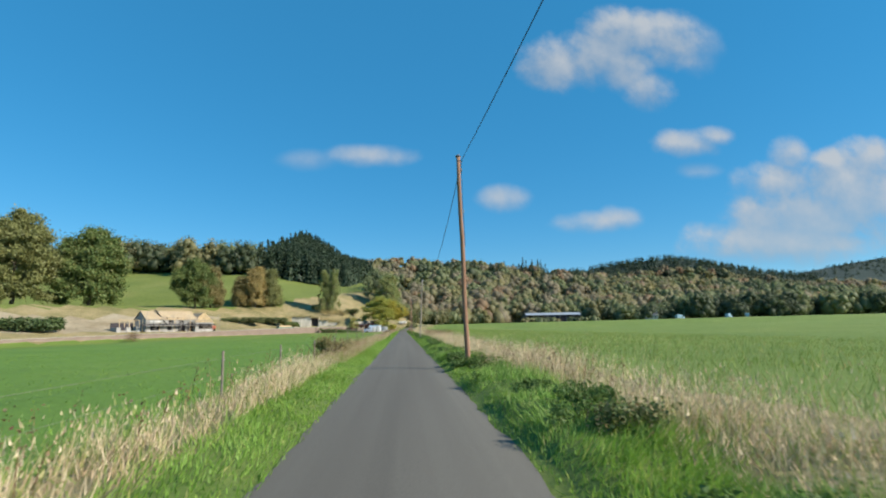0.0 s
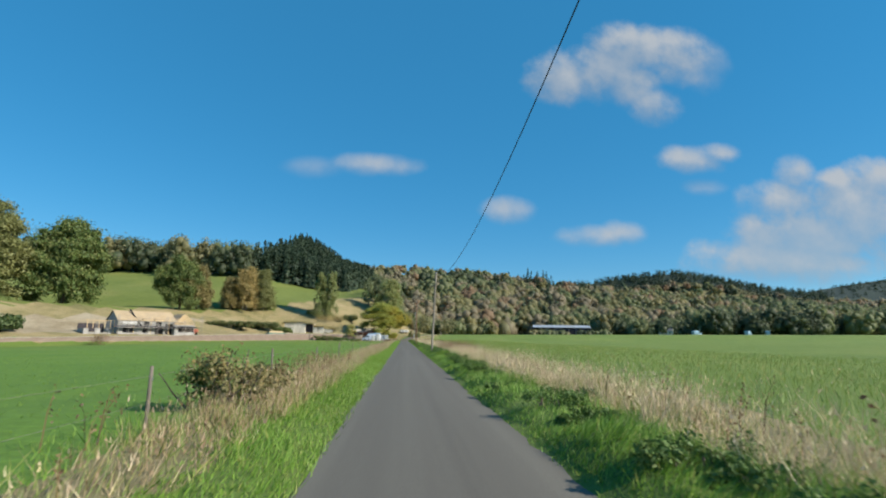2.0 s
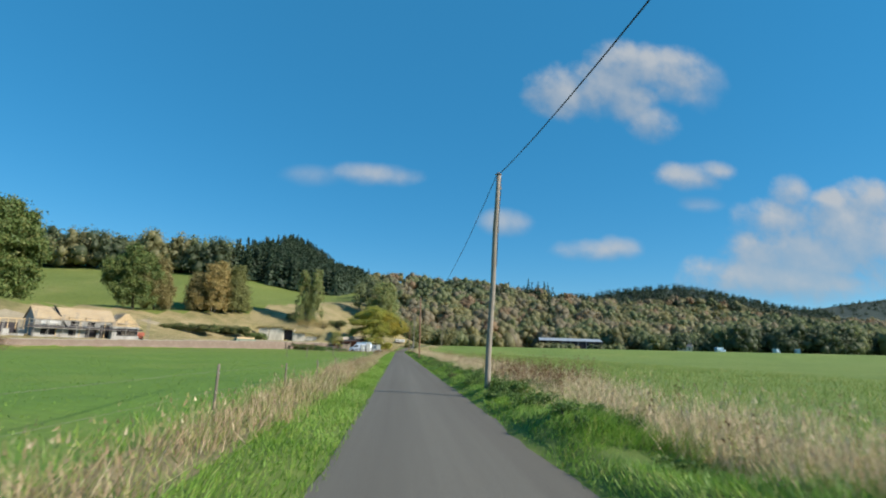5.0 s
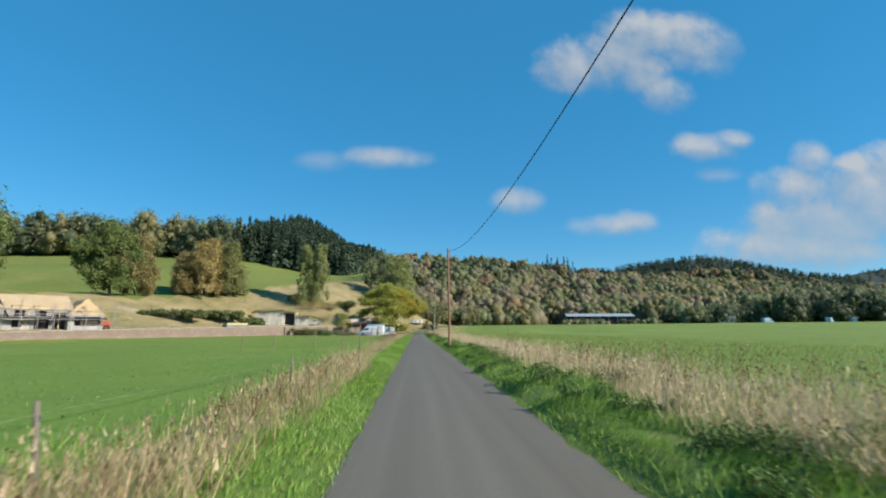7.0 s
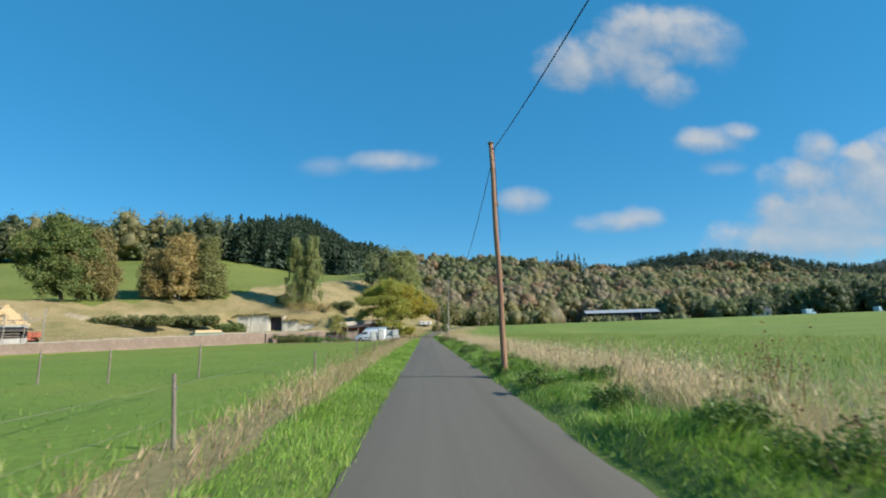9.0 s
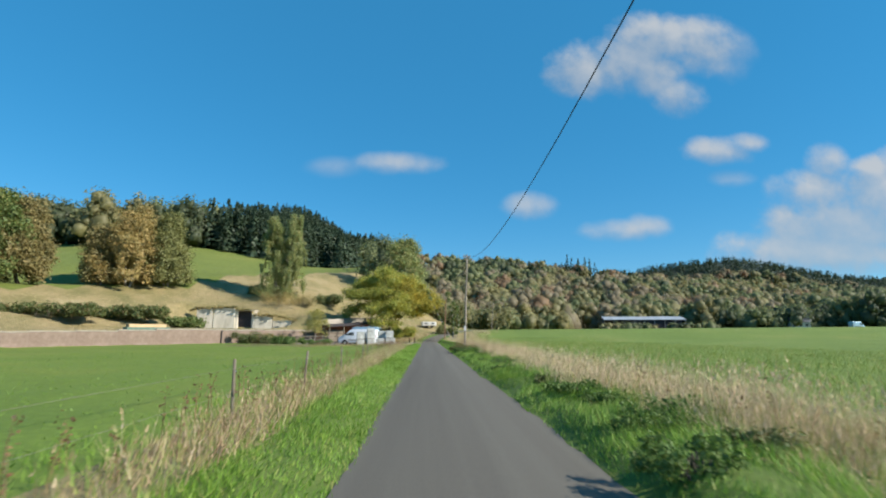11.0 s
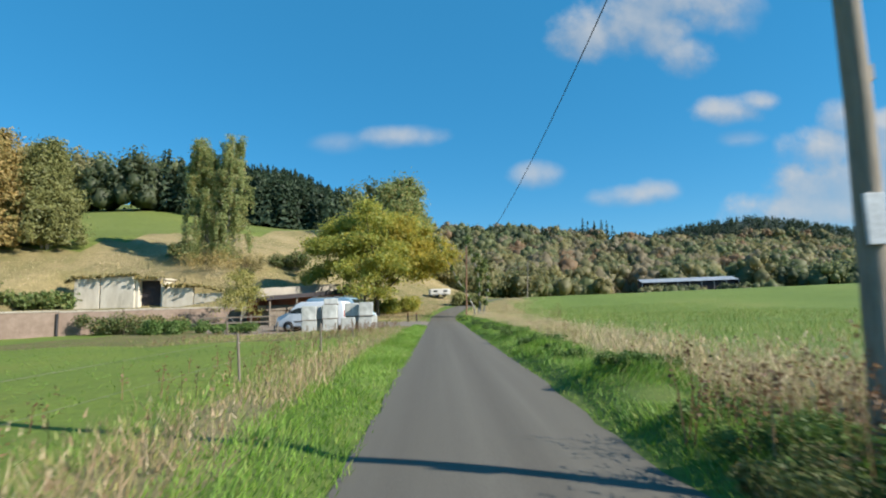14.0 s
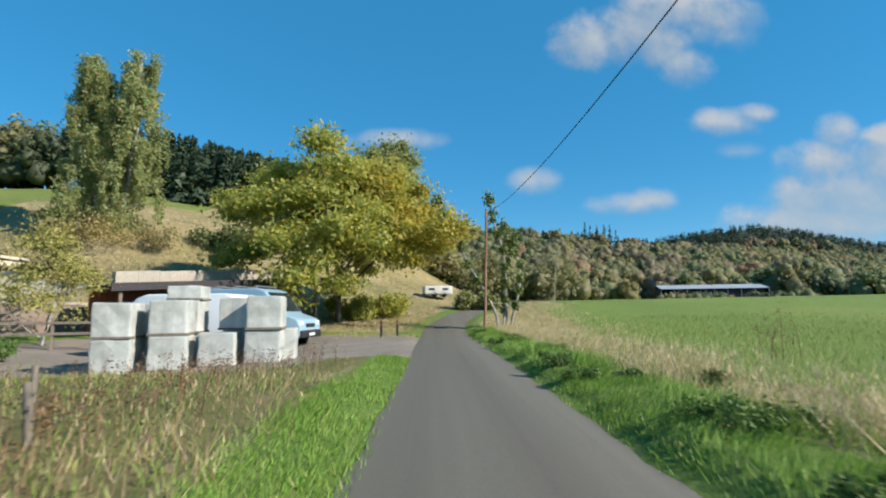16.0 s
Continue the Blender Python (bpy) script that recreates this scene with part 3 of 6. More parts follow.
LEFT_HAY = [(-3.2, -2.15, -2, 18, 330), (-3.35, -1.95, 18, 38, 380), (-3.3, -2.2, 38, 46, 200), (-3.25, -1.95, 46, 60, 430), (-3.35, -1.85, 60, 75, 400), (-3.4, -2.2, 75, 98, 150), (-3.3, -2.25, 98, 122, 230), (-3.4, -2.2, 122, 146, 150), (-4, -2, 146, 158, 60)]
RIGHT_HAY = [(2.2, 4.0, -2, 45, 540), (2.2, 4.5, 45, 138, 500), (2.5, 4.9, 138, 178, 330), (2.45, 3.7, 52, 84, 300), (3.6, 6.3, -2, 45, 30), (4.0, 6.8, 45, 185, 60), (-6, 9, 172, 200, 60)]
hb = np.concatenate([scatter(lo, hi, y0, y1, dens, rng, 5, 0.45) for lo, hi, y0, y1, dens in LEFT_HAY] + [scatter(lo, hi, y0, y1, dens, rng, 6, 0.45) for lo, hi, y0, y1, dens in RIGHT_HAY])
hb = hb[np.abs(hb[:, 0] - road_x(hb[:, 1])) > 1.45]
front_line = 2.35 + 0.33 * np.sin(0.9 * hb[:, 1] + 2 * np.sin(0.37 * hb[:, 1])) + 0.14 * np.sin(3.1 * hb[:, 1])
hb = hb[(hb[:, 0] < 0) | (hb[:, 0] - road_x(hb[:, 1]) > front_line)]
hb, inside = clumped(hb, 1.1, 8, 0.25, rng)
hh = (0.24 + 0.36 * inside) * rng.uniform(0.5, 1.35, len(hb)) * np.where(hb[:, 0] < 0, np.where(hb[:, 1] > 75, np.where(hb[:, 1] > 140, 0.5, 0.72), 0.85), 0.98 * (0.72 + 0.28 * smooth(2.2, 3.2, hb[:, 0])) * np.where(hb[:, 1] > 135, 0.72, 1.0))
pick = rng.random(len(hb)) < 0.8
jig = lambda p_, d_: p_ + np.stack([rng.normal(size=len(p_)) * d_, rng.normal(size=len(p_)) * d_, np.zeros(len(p_))], -1)
west = (hb[:, 0] < 0) & (hb[:, 1] > 18) & (rng.random(len(hb)) < 0.75)
east = ~west
hay_parts = [join([stems(hb[m_ & pick], hh[m_ & pick], rng), tufts(jig(hb[m_], 0.05), hh[m_] * rng.uniform(0.35, 0.8, m_.sum()), np.full(m_.sum(), 0.0062), 0.5, rng)]) for m_ in (west, east)]
stuff("dry_grass", hay_parts, None, "tangled straw-coloured dry grass with seed heads", "grass", [MAT["old_hay"], MAT["hay"]])
under = hb[rng.random(len(hb)) < 0.7]
stuff("rough_grass", [tufts(jig(under, 0.15), rng.uniform(0.12, 0.36, len(under)), np.full(len(under), 0.006), 0.5, rng)], MAT["ley"], "green and yellowing rough grass under dry stems", "grass")

fl, fr = scatter(-24, -2.9, -2, 165, 20, rng, 9, 0.5), scatter(4.5, 30, -2, 185, 34, rng, 10, 0.7)
stuff("field_grass", [tufts(fl, rng.uniform(0.02, 0.05, len(fl)), np.full(len(fl), 0.012), 0.7, rng), tufts(fr, rng.uniform(0.10, 0.34, len(fr)) * np.clip(1.2 - (fr[:, 0] - 5) / 40, 0.4, 1.2), np.full(len(fr), 0.009), 0.4, rng)], None, "short grazed turf and longer ley grass", "grass", [MAT["turf"], MAT["ley"]])

# ---- telegraph poles and wires ----
POLES = [  # foot x, y; top x, y, height; grey or brown
    (2.37, 15.3, 2.15, 15.1, 6.62, "pole"), (2.15, 51.5, 2.4, 51.5, 6.08, "pole_grey"), (2.02, 89.5, 1.88, 89.5, 6.35, "pole"),
    (2.5, 131.2, 2.68, 131.2, 6.77, "pole_grey"), (2.63, 176.0, 2.87, 176.2, 6.95, "pole"), (13.85, 207.2, 14.35, 207.6, 8.1, "pole_grey"),
]
tops = []
for k, (bx, by, tx, ty, ph, mat) in enumerate(POLES):
    gz = float(height(bx, by))
    wood = "reddish-brown creosoted" if mat == "pole" else "weathered grey"
    pl = thing("telegraph_pole", f"leaning {wood} wooden telegraph pole on the verge", "pole", (bx, by, gz), group="poles along the lane")
    hz = ph - gz
    up3 = np.linspace(0, 1, 9)[:, None]
    axis = np.array([[0, 0, -0.6]]) + up3 * np.array([[tx - bx, ty - by, hz + 0.6]])
    axis[:, 0] += 0.012 * np.sin(np.arange(9) * 1.7 + k)
    part("shaft", tube_mesh("shaft", [axis], [np.linspace(0.078, 0.06, 9)], MAT[mat], 14), None, pl)
    dx, dy = tx - bx, ty - by
    bm_ = bmesh.new()
    bmesh.ops.create_cone(bm_, cap_ends=True, segments=14, radius1=0.095, radius2=0.03, depth=0.07, matrix=Matrix.Translation((dx, dy, hz + 0.03)))
    part("cap", bm_, MAT["steel"], pl)
    for f_ in (0.93, 0.72, 0.36):
        bm_ = bmesh.new()
        box(bm_, dx * f_ + 0.078, dy * f_ - 0.02, hz * f_, 0.04, 0.05, 0.1, 0.006)
        part("bracket", bm_, MAT["tube_steel"], pl)
    cable_z = np.linspace(0.98, 0.55, 10) * hz
    cpts = np.stack([dx * cable_z / hz + 0.076 + 0.008 * np.sin(np.arange(10)), dy * cable_z / hz - 0.03 + 0 * cable_z, cable_z], -1)
    part("drop_cable", tube_mesh("drop_cable", [cpts], [np.full(10, 0.008)], MAT["cable"], 6), None, pl)
    tops.append((tx + (0.12 if k != 1 else -0.08), ty, ph - 0.1))
    if k == 3:
        part("crossarm", made((dx, dy - 0.08, hz - 0.12, 0.5, 0.06, 0.07), bevel=0.008), MAT["pole_grey"], pl)
        for ox in (-0.2, 0.2):
            part("insulator", tube_mesh("insulator", [np.array([[dx + ox, dy - 0.08, hz - 0.09], [dx + ox, dy - 0.08, hz - 0.04], [dx + ox, dy - 0.08, hz + 0.02]])], [np.array([0.02, 0.035, 0.02])], MAT["steel"], 8), None, pl)
        bm_ = bmesh.new()
        box(bm_, dx * 0.22 - 0.02, dy * 0.22 - 0.086, hz * 0.22, 0.12, 0.02, 0.3, 0.004)
        part("notice_plate", bm_, MAT["plate"], pl, "small pale metal plate")
tops.insert(0, (3.5, -22, 6.9))
for a_, b_ in zip(tops[:-1], tops[1:]):
    t_ = np.linspace(0, 1, 25)[:, None]
    pts = np.array(a_) * (1 - t_) + np.array(b_) * t_
    pts[:, 2] -= (0.55 if a_[1] < 0 else 1.62 if a_[1] > 125 else 1.65 if a_[1] > 80 else 1.42 if a_[1] > 45 else 1.6) * 4 * (t_ * (1 - t_))[:, 0]
    w_ = new("overhead_wire", tube_mesh("overhead_wire", [pts], [np.full(25, 0.011)], MAT["cable"], 6))
    tagged(w_, "thin black overhead telephone wire strung between poles", "wire", "wires along the lane")

# ---- trees ----


def limb(start, way, length, r0, rng, k=6, droop=0.0):
    pts, p, d = [np.array(start, float)], np.array(start, float), np.array(way, float)
    for _ in range(k):
        d = d + rng.normal(size=3) * 0.16 + [0, 0, 0.06 - droop]
        d /= np.linalg.norm(d)
        p = p + d * length / k
        pts.append(p.copy())
    return np.array(pts), np.linspace(r0, r0 * 0.25, k + 1)


def broad_tree(name, label, x, y, h, spread, leaf_mat, seed, leaves=9000, leaf=0.3, clear=0.18, bark="bark", trunk_r=None, blobs=46, group="", clump=1.0, hang=0.8, loose=0.75, turning=None):
    """Trunk with forking limbs and a crown of leaf clumps at the limbs' ends. turning: warmer leaf colour for the
    sunlit side.
    """
    rng = np.random.default_rng(seed)
    gz = float(height(x, y))
    tr = thing(name, label, "tree", (x, y, gz), group=group)
    r0 = trunk_r or 0.022 * h
    trunk, tr_r = limb((0, 0, -0.4), (rng.normal() * 0.05, rng.normal() * 0.05, 1), h * 0.62, r0, rng, 8)
    paths, radii, ends = [trunk], [tr_r], []
    for k in range(11):
        i = rng.integers(2, 8)
        ang = k * 2.4 + rng.normal() * 0.3
        pts, rr = limb(trunk[i], (math.cos(ang), math.sin(ang), rng.uniform(0.3, 1.0)), spread * rng.uniform(0.38, 0.62), tr_r[i] * 0.6, rng)
        paths.append(pts), radii.append(rr)
        ends.append(pts[-1])
        for _ in range(2):
            p2, r2 = limb(pts[3], rng.normal(size=3) + [math.cos(ang), math.sin(ang), 0.5], spread * 0.25, rr[3] * 0.6, rng, 4)
            paths.append(p2), radii.append(r2)
            ends.append(p2[-1])
    part("trunk", tube_mesh("trunk", paths, radii, MAT[bark], 7), None, tr)
    # clumps over an uneven dome
    cz, rz = h * (1 + clear) / 2, h * (1 - clear) / 2
    cs = []
    for k in range(blobs):
        d = rng.normal(size=3)
        d /= np.linalg.norm(d)
        if d[2] < -0.6:
            d[2] *= -1
        f_ = rng.uniform(0.5, 1.0)
        taper = 1.0 - 0.25 * max(d[2], 0)
        cs.append((d[0] * spread / 2 * f_ * taper, d[1] * spread / 2 * f_ * taper, cz + d[2] * rz * f_))
    if clear < 0.03:
        for k in range(20):
            ang = k * 2.4
            cs.append((math.cos(ang) * spread * rng.uniform(0.2, 0.42), math.sin(ang) * spread * rng.uniform(0.2, 0.42), h * rng.uniform(0.07, 0.3)))
    cs = cs + [tuple(e) for e in ends]
    per = leaves // len(cs)
    got = [blob_points(c, np.array([1.15, 1.15, hang]) * spread * clump * rng.uniform(0.075, 0.17), per, rng, 0.2) for c in cs]
    got += [blob_points(c, np.array([1.1, 1.1, hang]) * spread * clump * 0.19, per // 5, rng, 0.6) for c in cs]
    pts, out = np.concatenate([g[0] for g in got]), np.concatenate([g[1] for g in got])
    keep = pts[:, 2] > h * clear * 0.45
    v, f = leaf_quads(pts[keep], leaf, rng, out=out[keep] * 0.7 + [0, 0, 0.35], tri=True, loose=loose)
    # leaves towards the sun (+x) are coloured as if warmly lit
    if turning:
        side = pts[keep][:, 0] / spread + 0.16 * wave(pts[keep][:, 0], pts[keep][:, 2], 0.9, seed) + 0.1 * rng.normal(size=keep.sum())
        part("crown", mesh_np("crown", v, f, [MAT[leaf_mat], MAT[turning]], (side > 0.26).astype(int)), None, tr)
    else:
        part("crown", mesh_np("crown", v, f, MAT[leaf_mat]), None, tr)
    return tr


def birch_tree(name, label, x, y, h, spread, seed, stemsn=2, leaves=9000, leaf=0.22, leaf_mat="birch_leaf", apart=0.46, wide=0.27, full=1.0, taper=0.0095, low=0.6):
    """Tall narrow birch: slim stems, weeping strands of small leaves."""
    rng = np.random.default_rng(seed)
    gz = float(height(x, y))
    tr = thing(name, label, "tree", (x, y, gz))
    paths, radii, strands = [], [], []
    for s_ in range(stemsn):
        ox = (s_ - (stemsn - 1) / 2) * spread * apart
        up_ = np.linspace(0, 1, 11)
        pts = np.stack([ox * (0.25 + 0.75 * up_ ** 0.6) + 0.12 * rng.normal(size=11), 0.12 * rng.normal(size=11), -0.3 + up_ * h * (0.93 + 0.03 * s_)], -1)
        rr = np.linspace(0.014, 0.003, 11) * h
        paths.append(pts), radii.append(rr)
        for k in range(100):
            i = rng.uniform(low, 9.95)
            p0 = pts[int(i)] + (pts[int(i) + 1] - pts[int(i)]) * (i % 1)
            ang, out = rng.uniform(0, 2 * np.pi), spread * wide * rng.choice([0.3, 0.6, 0.85, 1.0, 1.0, 1.25]) * rng.uniform(0.75, 1.1) * (1.0 - taper * max(i - 2.0, 0) ** 2)
            e = p0 + [math.cos(ang) * out, math.sin(ang) * out, rng.uniform(0.2, 1.0)]
            if k % 2 == 0:
                paths.append(np.array([p0, (p0 + e) / 2 + [0, 0, 0.3], e])), radii.append(np.array([0.05, 0.035, 0.012]))
            strands.append((e, rng.uniform(1.4, 4.2)))
    part("trunk", tube_mesh("trunk", paths, radii, MAT["bark_pale"], 7), None, tr)
    per = leaves // len(strands)
    pts = []
    for e, ln in strands:
        t_ = rng.random(per)
        lean_ = rng.normal(size=2) * 0.25
        pts.append(np.stack([e[0] + lean_[0] * t_ + full * rng.normal(size=per) * (0.12 + 0.24 * (1 - t_)), e[1] + lean_[1] * t_ + full * rng.normal(size=per) * (0.12 + 0.24 * (1 - t_)), e[2] + 0.45 - t_ ** 1.2 * ln], -1))
    pts = np.concatenate(pts)
    pts = pts[pts[:, 2] > h * 0.03]
    v, f = leaf_quads(pts, leaf, rng, stretch=2.0, out=np.stack([pts[:, 0], pts[:, 1], 0.3 + 0 * pts[:, 2]], -1) / spread * 2, tri=True)
    part("crown", mesh_np("crown", v, f, MAT[leaf_mat]), None, tr)
    return tr


def conifer_faces(x, y, z, h, r, rng, n=112):
    """Drooping needle sprays round a pole, denser and wider below."""
    t_ = 0.06 + 0.94 * rng.random(n) ** 1.25
    ang = rng.uniform(0, 2 * np.pi, n)
    rad = (r * (1 - t_) ** 0.75 * rng.uniform(0.45, 1.15, n) + 0.1) * (1 + 0.2 * np.sin(3 * ang + x))
    c = np.stack([x + np.cos(ang) * rad, y + np.sin(ang) * rad, z + t_ * h], -1)
    out = np.stack([np.cos(ang), np.sin(ang), np.full(n, 0.9)], -1)
    v, f = leaf_quads(c, 0.30 * r * (1.25 - 0.7 * t_)[:, None] + 0.2, rng, 1.6, out, 0.35, True)
    top = np.array([[x - 0.25, y, z + 0.9 * h], [x + 0.25, y, z + 0.9 * h], [x, y, z + 1.04 * h]])
    return np.concatenate([v, top]), np.concatenate([f, [[3 * n, 3 * n + 1, 3 * n + 2]]])


# conifer plantation on the spur
rng = np.random.default_rng(21)
spr = []
for _ in range(1500):
    y = rng.uniform(259, 420)
    x = rng.uniform(-72 - 0.05 * (y - 262), -28 + 0.14 * (y - 262))
    low = 1.0 - 0.22 * float(smooth(-85, -30, x))
    spr.append(conifer_faces(x, y, float(height(x, y)) - 0.5, low * rng.uniform(13, 18.5), rng.uniform(1.9, 2.8), rng, 130))
stuff("conifer_plantation", [join(spr)], MAT["needle"], "dense dark green conifer plantation on the hillside", "wood")

# mixed autumn wood on the far hillside, in five tones of leaf
WOOD = {"olive": (0.28, 0.265, 0.12), "green": (0.215, 0.245, 0.105), "russet": (0.315, 0.215, 0.12), "dark": (0.10, 0.13, 0.06), "yellow": (0.29, 0.26, 0.10), "grey_brown": (0.31, 0.265, 0.165)}
for k, c in WOOD.items():
    MAT["wood_" + k] = leafy(k + "_woodland_crown", [(0.0, tuple(0.92 * v for v in c)), (0.5, c), (1.0, tuple(1.1 * v for v in c))], 0.6)
TONES = ["wood_" + k for k in WOOD]
tone_parts = [[] for _ in TONES]


def ball(cuts):
    b_ = bmesh.new()
    bmesh.ops.create_icosphere(b_, subdivisions=cuts, radius=1)
    b_.verts.index_update()
    got = (np.array([v.co[:] for v in b_.verts]), np.array([[v.index for v in p.verts] for p in b_.faces]))
    b_.free()
    return got


CORE, CORE_FAR = ball(2), ball(1)


def wood_tree(x, y, h, spread, tone, rng, n=90, leaf=1.1, lumps=5, full=0.8):
    """A crown of rounded lumps, each a rough solid clump of foliage with loose sprays of leaf over it."""
    z = float(height(x, y))
    t_ = (np.arange(lumps) + rng.random(lumps)) / lumps
    wide = spread * (0.31 - 0.10 * t_) * rng.uniform(0.7, 1.3, lumps)
    reach = spread * 0.5 * np.sqrt(1.0 - 0.85 * t_ ** 2) * rng.uniform(0.35, 0.85, lumps)
    turn_ = 2.4 * np.arange(lumps) + rng.uniform(0, 6.28)
    c = np.stack([x + np.cos(turn_) * reach, y + np.sin(turn_) * reach, z + h * (0.16 + 0.64 * t_)], -1)
    size = np.stack([wide, wide, np.maximum(wide * 1.15, 0.19 * h)], -1)
    cv_, cf_ = CORE if y < 300 else CORE_FAR
    core = c[:, None] + cv_[None] * (full * size)[:, None] * (1 + 0.2 * rng.normal(size=(lumps, len(cv_), 1)))
    tone_parts[tone].append((core.reshape(-1, 3), (cf_[None] + len(cv_) * np.arange(lumps)[:, None, None]).reshape(-1, 3)))
    which = rng.integers(0, lumps, n)
    pts, out = blob_points((0, 0, 0), (1.12, 1.12, 1.12), n, rng, 0.68)
    keep = out[:, 2] > -0.4
    pts, which, out = pts[keep], which[keep], out[keep]
    tone_parts[tone].append(leaf_quads(c[which] + pts * size[which], leaf, rng, stretch=1.3, out=out * 0.9 + [0, 0, 0.25], loose=0.42, tri=True))


def wood_tone(x, y):
    """Kinds of tree stand in drifts on the hillside, darker and greener towards the right."""
    w_ = wave(x, y, 0.016, 2) + 0.35 * rng.normal() - 0.55 * float(smooth(120, 420, x)) + 0.15
    return int(rng.choice([3, 1, 3, 1]) if w_ < -0.55 else rng.choice([1, 0, 1, 5]) if w_ < -0.15 else rng.choice([0, 0, 4, 5]) if w_ < 0.3 else rng.choice([2, 5, 5, 0]))


for k in range(1250):
    y = 324 + 460 * rng.random() ** 1.15
    x = rng.uniform(-60 - 0.15 * (y - 322), 1.0 * y)
    if x < -0.066 * y or (x < 5 and y < 340) or (70 < x < 122 and y < 342):
        continue
    near_ = y < 450
    wood_tree(x, y, rng.uniform(9, 18) if near_ else rng.uniform(10, 16), rng.uniform(10, 19) if near_ else rng.uniform(13, 22), wood_tone(x, y), rng, 500 if near_ else 240, 0.68 if near_ else 1.1, 8 if near_ else 7)
for _ in range(300):
    x, y = rng.uniform(260, 860), rng.uniform(785, 915)
    wood_tree(x, y, rng.uniform(10, 14), rng.uniform(14, 19), int(rng.choice([0, 3, 5, 2, 1])), rng, 70, 2.2, 5)
# the tree belt at the far edge of the field
for _ in range(110):
    x = rng.uniform(132, 420)
    y = 298 - 0.10 * (x - 120) + rng.uniform(0, 24)
    wood_tree(x, y, rng.uniform(8, 18) if x > 170 else rng.uniform(6, 11), rng.uniform(10, 17), rng.choice([1, 3, 3, 3, 1]), rng, 700, 0.7, 11, 0.55)
for _ in range(60):
    x = rng.uniform(4, 46)
    wood_tree(x, rng.uniform(262, 318), rng.uniform(5, 10), rng.uniform(5, 9), rng.choice([0, 1, 4]), rng, 520, 0.5, 7)
for _ in range(26):
    x = rng.uniform(74, 120)
    wood_tree(x, 317 - 0.2 * (x - 80) + rng.uniform(-3, 2), rng.uniform(1.6, 3.0), rng.uniform(4, 7), rng.choice([0, 1, 3]), rng, 160, 0.5, 5)
# behind the bend
for _ in range(34):
    x, y = rng.uniform(-14, 18), rng.uniform(214, 262)
    wood_tree(x, y, (rng.uniform(9, 13) if x < -4 else rng.uniform(4.5, 7.5)), rng.uniform(5, 9), rng.choice([0, 1, 1, 4, 3]), rng, 1000, 0.42, 9, 0.35)
# ridge trees above the pasture
for k in range(46):
    wood_tree(-75 - k * 3.5 + rng.normal() * 1.5, 264 + rng.uniform(-4, 14), rng.uniform(13, 20), rng.uniform(11, 16), rng.choice([3, 3, 1, 0]), rng, 950, 0.75, 14, 0.5)
stuff("far_woods", [join(p_) for p_ in tone_parts], None, "mixed autumn woodland in olive, russet and green", "wood", [MAT[t_] for t_ in TONES])
far_con = []
for k in range(70):
    x, y = (rng.uniform(110, 330), rng.uniform(700, 770)) if k > 16 else (rng.normal(184, 13), rng.uniform(690, 720))
    far_con.append(conifer_faces(x, y, float(height(x, y)) - 1, rng.uniform(12, 18) if k > 6 else rng.uniform(24, 31), 4.6, rng, 170))
for _ in range(620):
    x, y = rng.uniform(300, 820), rng.uniform(905, 985)
    far_con.append(conifer_faces(x, y, float(height(x, y)) - 1, rng.uniform(9, 13), 5.0, rng, 36))
for _ in range(260):
    x, y = rng.uniform(1250, 2050), rng.uniform(1780, 1960)
    far_con.append(conifer_faces(x, y, float(height(x, y)) - 1, rng.uniform(9, 15), 8.0, rng, 26))
far_con.append(conifer_faces(-22, 376, float(height(-22, 376)), 21, 3, rng))
stuff("ridge_conifers", [join(far_con)], MAT["needle"], "dark conifers standing along the far ridge", "wood")

broad_tree("sycamore_tree", "spreading sycamore with yellowing leaves beside the yard", -6.2, 181.5, 10.9, 15.8, "oak_leaf", 5, 82000, 0.165, 0.10, blobs=135, clump=0.55, hang=0.62, turning="sunward_leaf")
birch_tree("birch_tree", "tall twin-stemmed birch with weeping foliage", -26.4, 189.5, 15.0, 8.6, 6, 2, 60000, 0.125, wide=0.29, full=0.8, low=1.1)
broad_tree("birch_tree", "tall rounded birch with thin yellow-green foliage", -5.4, 212, 16.0, 10.5, "birch_leaf", 7, 26000, 0.26, 0.05, bark="bark_pale", blobs=60, clump=0.8, hang=1.3)
birch_tree("birch_tree", "broad weeping autumn birch with russet-brown leaves", -52.4, 187, 14.3, 9.5, 8, 2, 46000, 0.19, "rusty_leaf", 0.24, 0.42, 1.8, 0.0138)
birch_tree("birch_tree", "weeping birch with olive-brown leaves", -56.8, 186, 10.5, 6.0, 15, 2, 22000, 0.19, "olive_brown_leaf", 0.22, 0.42, 1.8, 0.0138)
birch_tree("birch_tree", "leafy olive-green birch beside a russet tree", -47.6, 190, 13.8, 7.5, 9, 2, 34000, 0.19, "olive_leaf", 0.22, 0.42, 1.8, 0.0138)
broad_tree("oak_tree", "broad dark green hillside tree", -67.5, 174, 16.2, 12, "green_leaf", 10, 48000, 0.26, 0.0, blobs=100, clump=0.68, hang=1.1)
broad_tree("oak_tree", "hillside tree turning brown", -64, 178, 13.4, 9, "olive_brown_leaf", 14, 28000, 0.24, 0.0, blobs=70, clump=0.75, hang=1.5)
broad_tree("oak_tree", "tall dark green hillside tree", -95.5, 164, 24.5, 21, "green_leaf", 11, 52000, 0.42, 0.0, blobs=90, clump=0.7)
broad_tree("oak_tree", "tall tree with browning crown", -109, 152, 26.5, 21, "olive_leaf", 12, 52000, 0.42, 0.0, blobs=90, clump=0.7)
